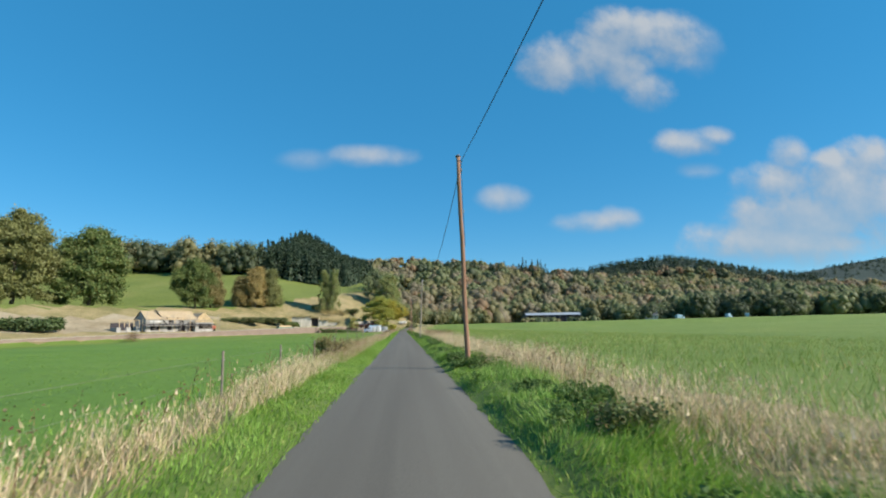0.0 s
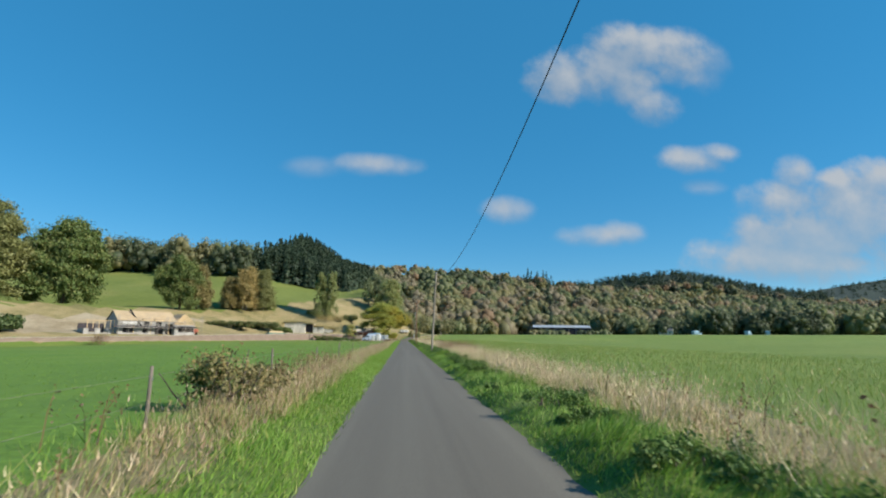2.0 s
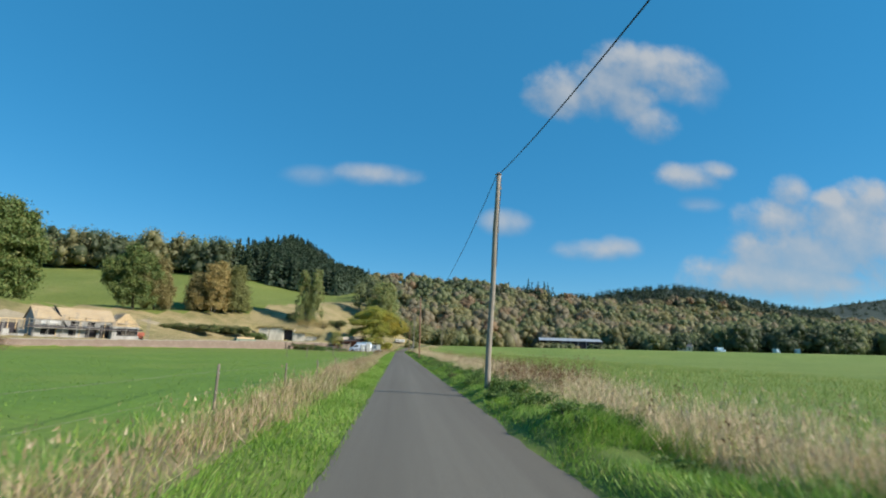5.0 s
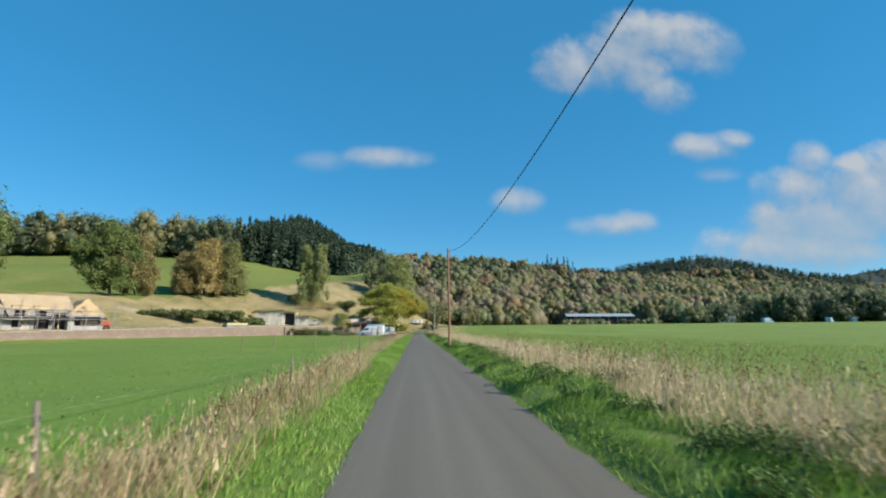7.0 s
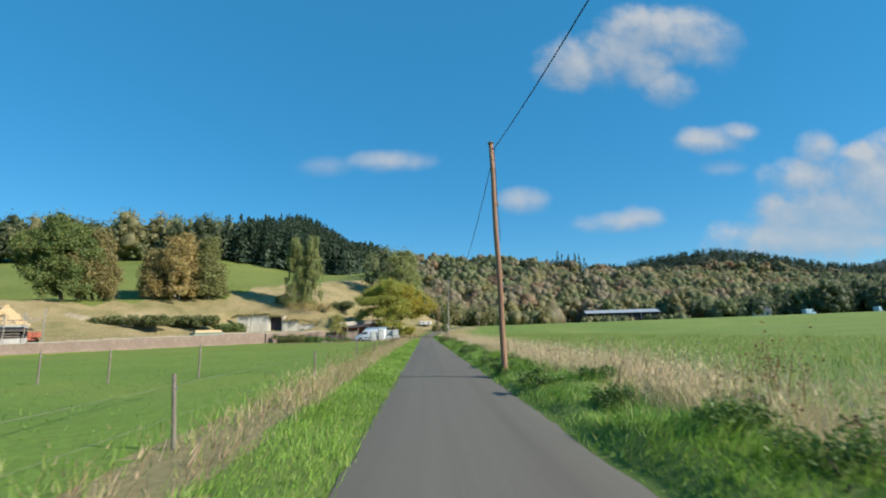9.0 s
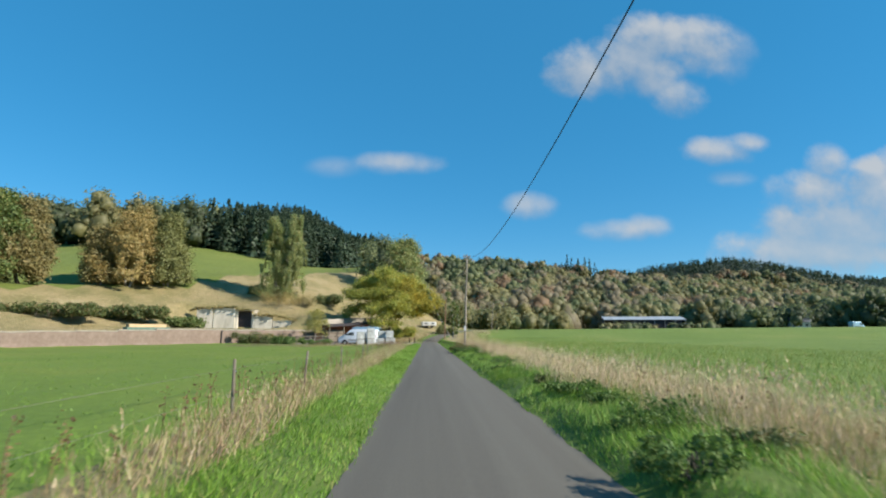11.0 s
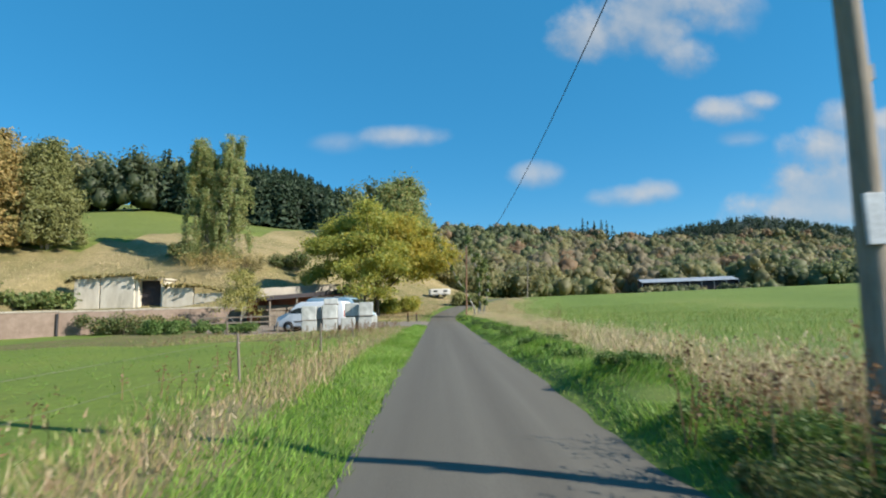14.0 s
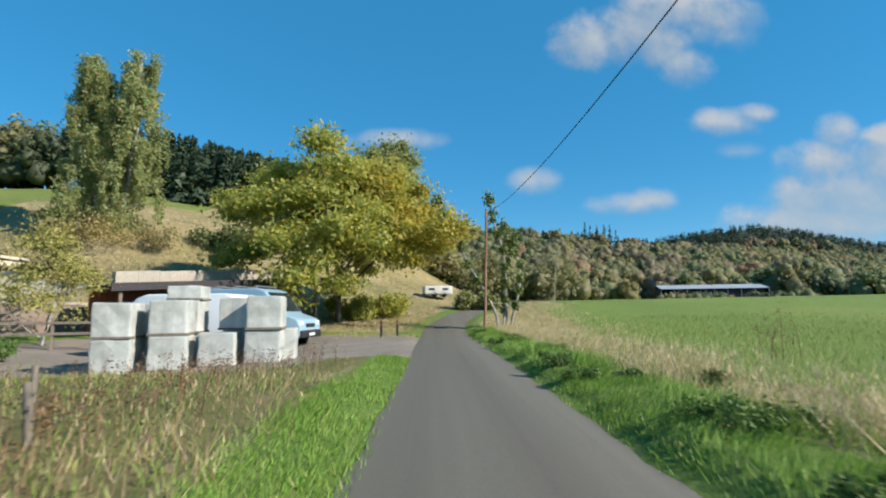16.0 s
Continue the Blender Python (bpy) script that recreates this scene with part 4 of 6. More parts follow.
broad_tree("oak_tree", "tall dark tree at the field edge", -128, 150, 24, 20, "dark_leaf", 13, 40000, 0.45, 0.0, blobs=80, clump=0.75)


# ---- building materials ----
MAT["stone"] = surface("red_rubble_stone", [(0.3, (0.20, 0.145, 0.115)), (0.5, (0.27, 0.205, 0.165)), (0.7, (0.33, 0.27, 0.22))], [(0.25, (0.72, 0.70, 0.68)), (0.75, (1, 1, 1))], 0.35, 3, 0.95, 0.7, bump_dist=0.04)
MAT["coping"] = surface("pale_coping_stone", [(0.3, (0.38, 0.34, 0.28)), (0.7, (0.52, 0.47, 0.40))], SPECK, 0.8, 8, 0.95, 0.6)
MAT["concrete"] = surface("stained_concrete", [(0.3, (0.36, 0.32, 0.24)), (0.45, (0.66, 0.61, 0.51)), (0.8, (0.78, 0.73, 0.62))], [(0.3, (0.72, 0.7, 0.66)), (0.7, (1, 1, 1))], 0.5, 1.3, 0.9, 0.4, stretch=(1, 1, 0.35))
MAT["block"] = surface("wrapped_concrete_block", [(0.3, (0.38, 0.39, 0.36)), (0.5, (0.50, 0.515, 0.49)), (0.7, (0.62, 0.635, 0.61))], [(0.25, (0.7, 0.69, 0.67)), (0.75, (1, 1, 1))], 1.4, 5, 0.45, 0.35)
MAT["blockwork"] = surface("grey_blockwork", [(0.3, (0.36, 0.34, 0.31)), (0.7, (0.52, 0.50, 0.46))], SPECK, 0.7, 7, 0.95, 0.3)
MAT["timber"] = surface("fresh_timber", [(0.3, (0.55, 0.38, 0.20)), (0.7, (0.72, 0.54, 0.32))], [(0.3, (0.7, 0.7, 0.7)), (0.7, (1, 1, 1))], 1.0, 14, 0.8, 0.3, stretch=(1, 6, 6))
MAT["sheathing"] = surface("roof_sheathing_board", [(0.3, (0.40, 0.31, 0.20)), (0.7, (0.52, 0.42, 0.285))], SPECK, 0.5, 4, 0.85, 0.3)
# real dark wood, and near-black parts that stand in for shade
MAT["dark_wood_and_shade"] = surface("dark_stained_wood_and_shade", [(0.3, (0.035, 0.03, 0.035)), (0.7, (0.06, 0.05, 0.055))], SPECK, 1, 12, 0.7, 0.4)
MAT["post"] = surface("weathered_fence_wood", [(0.3, (0.16, 0.13, 0.10)), (0.7, (0.30, 0.26, 0.21))], SPECK, 2, 20, 0.95, 0.6, stretch=(3, 3, 0.4))
MAT["rust_red"] = surface("red_oxide_paint", [(0.3, (0.38, 0.10, 0.06)), (0.7, (0.52, 0.17, 0.10))], SPECK, 1, 9, 0.6, 0.2)
MAT["white_paint"] = surface("white_vehicle_paint", [(0.3, (0.66, 0.70, 0.74)), (0.7, (0.74, 0.77, 0.80))], [(0.2, (0.9, 0.9, 0.9)), (0.8, (1, 1, 1))], 0.8, 6, 0.3, 0.02)
MAT["blue_paint"] = surface("pale_blue_vehicle_paint", [(0.3, (0.27, 0.42, 0.52)), (0.7, (0.33, 0.48, 0.58))], [(0.2, (0.9, 0.9, 0.9)), (0.8, (1, 1, 1))], 0.8, 6, 0.28, 0.02, metal=0.2)
MAT["glass"] = surface("dark_vehicle_glass", [(0.3, (0.02, 0.03, 0.035)), (0.7, (0.03, 0.045, 0.05))], SPECK, 1, 4, 0.05, 0.0)
MAT["tyre"] = surface("tyre_rubber", [(0.3, (0.018, 0.018, 0.019)), (0.7, (0.03, 0.03, 0.03))], SPECK, 3, 20, 0.9, 0.3)
MAT["trim"] = surface("black_plastic_trim", [(0.3, (0.025, 0.025, 0.027)), (0.7, (0.035, 0.035, 0.037))], SPECK, 2, 20, 0.6, 0.1)
MAT["lamp"] = surface("clear_lamp_plastic", [(0.3, (0.65, 0.67, 0.7)), (0.7, (0.8, 0.8, 0.8))], SPECK, 3, 20, 0.15, 0.05)
MAT["tin"] = surface("grey_roof_sheet", [(0.3, (0.42, 0.46, 0.50)), (0.7, (0.60, 0.63, 0.66))], SPECK, 0.4, 5, 0.5, 0.3, metal=0.3)
MAT["slate"] = surface("grey_slate", [(0.3, (0.10, 0.11, 0.13)), (0.7, (0.18, 0.19, 0.21))], SPECK, 0.6, 6, 0.7, 0.4)
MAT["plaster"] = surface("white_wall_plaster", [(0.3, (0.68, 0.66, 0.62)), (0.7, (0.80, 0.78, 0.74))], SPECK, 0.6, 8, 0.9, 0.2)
MAT["skip_green"] = surface("green_painted_steel", [(0.3, (0.12, 0.20, 0.15)), (0.7, (0.18, 0.27, 0.21))], SPECK, 1, 8, 0.6, 0.2)
MAT["bramble"] = leafy("bramble_leaf", [(0.0, (0.07, 0.10, 0.03)), (0.6, (0.12, 0.16, 0.045)), (0.85, (0.20, 0.19, 0.07)), (1.0, (0.30, 0.20, 0.10))])
MAT["nettle"] = leafy("nettle_leaf", [(0.0, (0.06, 0.115, 0.023)), (0.6, (0.10, 0.18, 0.037)), (1.0, (0.17, 0.225, 0.058))])
MAT["ash_leaf"] = leafy("yellow_green_ash_leaf", [(0.0, (0.24, 0.24, 0.06)), (0.6, (0.36, 0.34, 0.09)), (1.0, (0.46, 0.38, 0.12))])


# ---- boundary wall of the field ----
WALL_TURN = math.degrees(math.atan2(0.72, 0.694))
wall = thing("boundary_wall", "long reddish rubble stone wall with pale coping", "wall", kind="structure")
wall["kind"] = "structure"
SEG = 4.0
for k in range(-4, 42):
    p0 = WALL_A + WALL_DIR * (k * SEG)
    p1 = WALL_A + WALL_DIR * ((k + 1) * SEG)
    c = (p0 + p1) / 2
    if c[0] > -15.5:
        continue
    z0 = min(float(height(*p0)), float(height(*p1))) - 0.5
    top = 1.8 - 0.036 * max(-30 - c[0], 0) + 0.03 * math.sin(k * 1.7)
    bm_ = made((0, 0, (top + z0) / 2, SEG - 0.004, 0.45, top - z0))
    w_ = part("wall_length", bm_, MAT["stone"], wall)
    w_.matrix_world = pose(c[0], c[1], 0, 0, 0, WALL_TURN)
    for j in range(4):
        bm_ = made((-1.5 + j, 0, top + 0.06, 0.98, 0.55, 0.12), bevel=0.02)
        cp = part("coping_stone", bm_, MAT["coping"], wall)
        cp.matrix_world = pose(c[0], c[1], 0.012 * math.sin(j * 3 + k), 0, 0, WALL_TURN)
pipe = thing("drain_pipe", "black drain pipe fixed to the stone wall", "pipe", (-26.85, 164.7, -0.2))
part("pipe", tube_mesh("pipe", [np.array([[0, 0, 0], [0, 0, 1.9]])], [np.array([0.09, 0.09])], MAT["trim"], 8), None, pipe)

# ---- house being built behind the wall ----
house = thing("house_under_construction", "half-built pale blockwork house with sheathed timber roof", "house", (-55.6, 147.2, 1.0), WALL_TURN)
L, D, EH, RH = 15.2, 7.5, 3.3, 5.45  # runs along -x from the gable; the front faces -y
# window openings: left end, width, sill, height
OPEN = [(-14.2, 2.3, 0.55, 1.05), (-10.1, 1.2, 0.55, 1.05), (-7.4, 1.8, 0.2, 1.6), (-5.2, 1.7, 0.0, 2.7), (-9.9, 1.25, 2.2, 0.85), (-7.3, 1.25, 2.2, 0.85)]


def pierced(x0, x1, z0, z1, y_, thick, holes):
    """A wall of blocks with openings through it."""
    bm_ = bmesh.new()
    xs = sorted({x0, x1, *[h_[0] for h_ in holes], *[h_[0] + h_[1] for h_ in holes]})
    for a_, b_ in zip(xs[:-1], xs[1:]):
        z_ = z0
        for ox, ow, oz, oh in sorted((h_ for h_ in holes if h_[0] < (a_ + b_) / 2 < h_[0] + h_[1]), key=lambda h_: h_[2]):
            if oz > z_:
                box(bm_, (a_ + b_) / 2, y_, (z_ + oz) / 2, b_ - a_, thick, oz - z_)
            z_ = oz + oh
        if z1 > z_:
            box(bm_, (a_ + b_) / 2, y_, (z_ + z1) / 2, b_ - a_, thick, z1 - z_)
    return bm_


part("front_wall", pierced(-L, -3.2, -0.5, EH, -D / 2, 0.3, OPEN), MAT["blockwork"], house)
part("back_wall", made((-L / 2, D / 2, EH / 2, L, 0.3, EH)), MAT["blockwork"], house)
for gx_ in (-L + 0.15, -3.2):
    bm_ = bmesh.new()
    vs = [bm_.verts.new((gx_ + dx_, y_, z_)) for dx_ in (-0.15, 0.15) for y_, z_ in ((-D / 2 + 0.15, 0), (D / 2 - 0.15, 0), (D / 2 - 0.15, EH), (0, RH - 0.15), (-D / 2 + 0.15, EH))]
    bm_.faces.new(vs[:5]), bm_.faces.new(vs[5:][::-1])
    for k in range(5):
        bm_.faces.new((vs[k], vs[k + 5], vs[(k + 1) % 5 + 5], vs[(k + 1) % 5]))
    bmesh.ops.recalc_face_normals(bm_, faces=bm_.faces)
    part("gable_wall", bm_, MAT["blockwork"], house)
slope = math.atan2(RH - EH, D / 2)
run = math.hypot(RH - EH, D / 2) + 0.35
for sgn in (-1, 1):
    for k in range(6):
        w_ = (L - 2.4) / 6
        m_ = Matrix.Translation((-L - 0.2 + (k + 0.5) * w_, sgn * (D / 4 + 0.12), (EH + RH) / 2 + 0.02)) @ Matrix.Rotation(-sgn * slope, 4, "X")
        bm_ = bmesh.new()
        bmesh.ops.create_cube(bm_, size=1, matrix=m_ @ Matrix.Diagonal((w_ - 0.012, run, 0.1, 1)))
        part("roof_sheet", bm_, MAT["sheathing"], house)
    if sgn < 0:
        for k in range(9):
            m_ = Matrix.Translation((-L - 0.2 + (L - 2.4) / 2, sgn * (D / 4 + 0.12), (EH + RH) / 2 + 0.02)) @ Matrix.Rotation(-sgn * slope, 4, "X")
            bm_ = bmesh.new()
            bmesh.ops.create_cube(bm_, size=1, matrix=m_ @ Matrix.Translation((0, -run / 2 + 0.25 + k * (run - 0.4) / 8, 0.075)) @ Matrix.Diagonal((L - 2.5, 0.07, 0.05, 1)))
            part("roof_batten", bm_, MAT["timber"], house)
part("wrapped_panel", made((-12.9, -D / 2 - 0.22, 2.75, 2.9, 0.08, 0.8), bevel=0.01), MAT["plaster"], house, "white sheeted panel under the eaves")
for ox in (-9.9, -7.3):
    dm = part("dormer", made((ox + 0.62, -D / 2 + 0.35, EH + 0.28, 1.9, 1.1, 0.5), bevel=0.01), MAT["sheathing"], house)
    part("dormer_front", made((ox + 0.62, -D / 2 - 0.22, EH + 0.1, 1.9, 0.06, 0.3), bevel=0.005), MAT["timber"], dm)
for ox in (-16.0, -12.0, -8.4, -4.4):
    part("wall_post", made((ox, -D / 2 - 0.18, EH / 2 + 0.2, 0.14, 0.08, EH - 0.3)), MAT["timber"], house)
low_wing = thing("block_wing", "low unfinished blockwork wing beside the new house", "wall", (-55.6, 147.2, 1.0), WALL_TURN)
part("wall", pierced(-21.5, -16.3, -0.5, 1.35, -D / 2 + 0.5, 0.3, [(-20.6, 1.2, 0.5, 0.85), (-18.4, 1.3, 0.5, 0.85)]), MAT["blockwork"], low_wing)
part("end_wall", made((-21.35, -1.2, 0.4, 0.3, 4.0, 1.9)), MAT["blockwork"], low_wing)
part("back_wall", made((-19.0, 0.9, 1.0, 5.0, 0.2, 3.0)), MAT["dark_wood_and_shade"], low_wing)
for k in range(5):
    part("stud", made((-20.9 + k * 1.1, -D / 2 + 0.5, 2.2, 0.1, 0.1, 1.7)), MAT["timber"], low_wing)
part("wall_plate", made((-18.8, -D / 2 + 0.5, 3.09, 5.0, 0.12, 0.1)), MAT["timber"], low_wing)
# cross gable at the end: open trusses facing the road
GW, GE, GR = 4.6, 2.5, 4.9
gs = math.atan2(GR - GE, GW / 2)
gl = math.hypot(GR - GE, GW / 2) + 0.4
for k in range(6):
    y_ = -D / 2 - 0.9 + k * 1.05
    bm_ = bmesh.new()
    for sgn in (-1, 1):
        bmesh.ops.create_cube(bm_, size=1, matrix=Matrix.Translation((-0.9 + sgn * GW / 4, y_, (GE + GR) / 2)) @ Matrix.Rotation(sgn * gs, 4, "Y") @ Matrix.Diagonal((gl, 0.06, 0.17, 1)))
    box(bm_, -0.9, y_, GE + 0.08, GW + 0.3, 0.06, 0.15)
    box(bm_, -0.9, y_, (GE + GR) / 2, 0.1, 0.06, GR - GE - 0.2)
    for sgn in (-1, 1):
        bmesh.ops.create_cube(bm_, size=1, matrix=Matrix.Translation((-0.9 + sgn * 0.75, y_, GE + 0.8)) @ Matrix.Rotation(sgn * 0.75, 4, "Y") @ Matrix.Diagonal((0.08, 0.05, 1.9, 1)))
    part("roof_truss", bm_, MAT["timber"], house)
bm_ = bmesh.new()
bmesh.ops.create_cube(bm_, size=1, matrix=Matrix.Translation((-0.9 - GW / 4, -0.6, (GE + GR) / 2 + 0.14)) @ Matrix.Rotation(-gs, 4, "Y") @ Matrix.Diagonal((gl, 5.2, 0.03, 1)))
part("roof_board", bm_, MAT["sheathing"], house)
part("wing_pier", made((-3.0, -D / 2 - 0.9, 1.25, 0.9, 0.3, 2.5)), MAT["blockwork"], house)
part("wing_wall", made((-0.6, -D / 2 - 0.9, 0.4, 3.9, 0.3, 0.8)), MAT["blockwork"], house)
part("wing_side", made((1.25, -0.9, 1.25, 0.3, D - 1.2, 2.5)), MAT["blockwork"], house)
part("wing_lintel", made((-0.6, -D / 2 - 0.9, 2.35, 3.9, 0.3, 0.4)), MAT["blockwork"], house)
# added dark sheet: the unlit inside of the wing as colour
part("wing_dark_sheet", made((-0.6, -D / 2 - 0.3, 1.5, 3.9, 0.05, 2.2)), MAT["dark_wood_and_shade"], house)
for z_ in (1.05, 1.4, 1.75):
    part("window_board", made((-0.6, -D / 2 - 1.1, z_, 2.4, 0.05, 0.14)), MAT["post"], house)
# a near-black sheet behind each opening stands in for the shaded rooms
for ox, ow, oz, oh in OPEN:
    part("window_dark_sheet", made((ox + ow / 2, -D / 2 + 0.4, oz + oh / 2, ow + 0.3, 0.05, oh + 0.2)), MAT["dark_wood_and_shade"], house)
# scaffolding stands in front as its own thing
scaf = thing("scaffolding", "steel scaffolding with plank decks along the house front", "scaffold", (-55.6, 147.2, 1.0), WALL_TURN)
for k in range(12):
    x_ = -L - 4.4 + k * 2.05
    for y_ in (-D / 2 - 0.55, -D / 2 - 1.5):
        part("standard", tube_mesh("standard", [np.array([[x_, y_, -0.5], [x_ + 0.03, y_, (3.7 + 0.5 * (k % 3)) if k > 1 else 2.8]])], [np.array([0.045, 0.045])], MAT["tube_steel"], 6), None, scaf)
for z_ in (1.75, 2.5, 3.1):
    for y_ in (-D / 2 - 0.55, -D / 2 - 1.5):
        part("ledger", tube_mesh("ledger", [np.array([[-L - 0.9, y_, z_], [1.2, y_, z_]])], [np.array([0.045, 0.045])], MAT["tube_steel"], 6), None, scaf)
# planks are near-black: the shadow under the decks is put into their colour
for k in range(5):
    part("plank_deck", made((-L + 0.4 + k * 3.7, -D / 2 - 1.0, 1.83, 3.6, 0.9, 0.05), (-L + 0.4 + k * 3.7, -D / 2 - 1.48, 1.96, 3.6, 0.04, 0.2)), MAT["dark_wood_and_shade"], scaf)
conv = thing("tile_conveyor", "dark inclined roofing conveyor leaning on the roof", "conveyor", (-55.6, 147.2, 1.0), WALL_TURN)
part("rail", tube_mesh("rail", [np.array([[-10.7, -D / 2 - 1.3, 1.9], [-12.0, -0.7, 5.8]])], [np.array([0.16, 0.16])], MAT["trim"], 6), None, conv)
tele = thing("dumper", "small red site dumper parked by the house", "dumper", (-52.3, 147.0, 1.0), WALL_TURN)
part("skip_bucket", made((0.2, 0, 1.25, 1.5, 1.3, 0.8), bevel=0.15), MAT["rust_red"], tele)
part("chassis", made((-0.6, 0, 0.7, 2.4, 1.1, 0.4), (-1.2, 0, 1.3, 0.8, 0.9, 0.9), bevel=0.05), MAT["rust_red"], tele)
for wx in (-1.3, 0.3):
    for wy in (-0.65, 0.65):
        part("wheel", tube_mesh("wheel", [np.array([[wx, wy - 0.15, 0.42], [wx, wy + 0.15, 0.42]])], [np.array([0.42, 0.42])], MAT["tyre"], 14), None, tele)
for k in range(5):
    st_ = thing("block_pallet", "pallet of grey building blocks on the site", "pallet", (-46 + k * 2.3 - 0.3 * (k % 2), 147.5 + k * 2.2, float(height(-46 + k * 2.3, 147.5 + k * 2.2))), WALL_TURN + 8 * k, group="pallets on the building site")
    part("load", made((0, 0, 0.55, 1.1, 1.0, 0.8 - 0.15 * (k % 3)), bevel=0.02), MAT["blockwork"], st_)
    part("pallet_base", made((0, 0, 0.07, 1.2, 1.0, 0.12)), MAT["post"], st_)

# ---- flat trailer with timber behind the wall ----
trl = thing("flat_trailer", "green trailer loaded with fresh sawn timber", "trailer", (-36.5, 164.5, 1.25), WALL_TURN)
part("bed", made((0, 0, 0.62, 5.0, 1.8, 0.5), bevel=0.03), MAT["skip_green"], trl)
part("timber_load", made((0, 0, 1.08, 4.4, 1.2, 0.38), bevel=0.01), MAT["timber"], trl)
for wx in (-0.8, 0.8):
    for wy in (-0.85, 0.85):
        part("wheel", tube_mesh("wheel", [np.array([[wx, wy - 0.12, 0.33], [wx, wy + 0.12, 0.33]])], [np.array([0.33, 0.33])], MAT["tyre"], 14), None, trl)

# ---- old concrete silage bays cut into the bank ----
bays = thing("silage_bay", "stained pale concrete retaining bays cut into the bank", "retaining wall", (-38.0, 182.2, 2.2), 0)
for x0, w_, h_ in ((0, 2.6, 3.4), (2.75, 3.5, 3.5), (9.2, 3.2, 2.2), (12.5, 3.0, 1.5)):
    part("concrete_panel", made((x0 + w_ / 2, 0, h_ / 2 - 0.4, w_, 0.35, h_ + 0.4), bevel=0.03), MAT["concrete"], bays)
for x_ in (6.45, 9.1):
    part("side_wall", made((x_, 1.6, 1.4, 0.3, 3.2, 3.1)), MAT["concrete"], bays)
part("bay_back", made((7.8, 0.75, 1.3, 2.6, 0.2, 3.2)), MAT["dark_wood_and_shade"], bays)
part("bay_roof", made((7.8, 1.5, 2.95, 3.3, 3.4, 0.18)), MAT["concrete"], bays)

rng = np.random.default_rng(33)
lip = np.stack([rng.uniform(-1.0, 17, 900), rng.normal(size=900) * 0.35, np.zeros(900)], -1)
lip[:, 2] = np.interp(lip[:, 0], [-1, 0, 2.6, 6.3, 6.4, 9.2, 9.3, 12.7, 16.4, 17], [2.9, 3.3, 3.4, 3.45, 3.05, 3.05, 2.2, 2.15, 1.4, 1.2]) + 0.05
part("overhanging_turf", mesh_np("overhanging_turf", *join([leaf_quads(lip, 0.26, rng, 2.4, np.tile([0, -0.4, 0.8], (900, 1)), 0.7)])), MAT["olive_brown_leaf"], bays, "dry turf hanging over the concrete")

# ---- the yard ----
def sloped(bm_, k):
    """Shears a part upwards along its own x, as the yard rises."""
    for v in bm_.verts:
        v.co.z += k * v.co.x
    return bm_


yw = thing("yard_wall", "pale rubble wall behind the lean-to roof", "wall", (-14.3, 171.2, -0.05), 50)
for k in range(9):
    part("wall_length", sloped(made((1.6 + k * 1.05, 3.5, 1.5, 1.046, 0.5, 3.9 + 0.04 * math.sin(k * 2.1)), bevel=0.015), 0.064), MAT["coping"], yw)
part("end_pier", sloped(made((11.6, 3.45, 1.5, 0.9, 0.6, 3.7), bevel=0.05), 0.064), MAT["stone"], yw)
lean = thing("lean_to", "open lean-to shed with a dark flat roof", "shed", (-14.3, 171.2, float(height(-14, 172)) - 0.08), 50)
part("roof_sheet", sloped(made((5.6, 1.4, 2.5, 11.6, 3.4, 0.10), bevel=0.01), 0.064), MAT["dark_wood_and_shade"], lean)
part("fascia", sloped(made((5.6, -0.33, 2.42, 11.7, 0.05, 0.36)), 0.064), MAT["dark_wood_and_shade"], lean)
part("back_panel", sloped(made((5.5, 2.9, 1.1, 11.2, 0.12, 2.6)), 0.064), MAT["rust_red"], lean)
for k in range(5):
    part("post", sloped(made((0.2 + k * 2.65, -0.1, 1.1, 0.14, 0.14, 2.7)), 0.064), MAT["post"], lean)
for b_ in ((2.2, 1.6, 1.6, 3.4, 1.4, 0.48), (2.4, 1.6, 1.1, 3.0, 1.2, 0.48), (2.4, 1.6, 0.5, 3.2, 1.4, 0.68)):
    part("timber_baulk", made(b_, bevel=0.02), MAT["post"], lean)


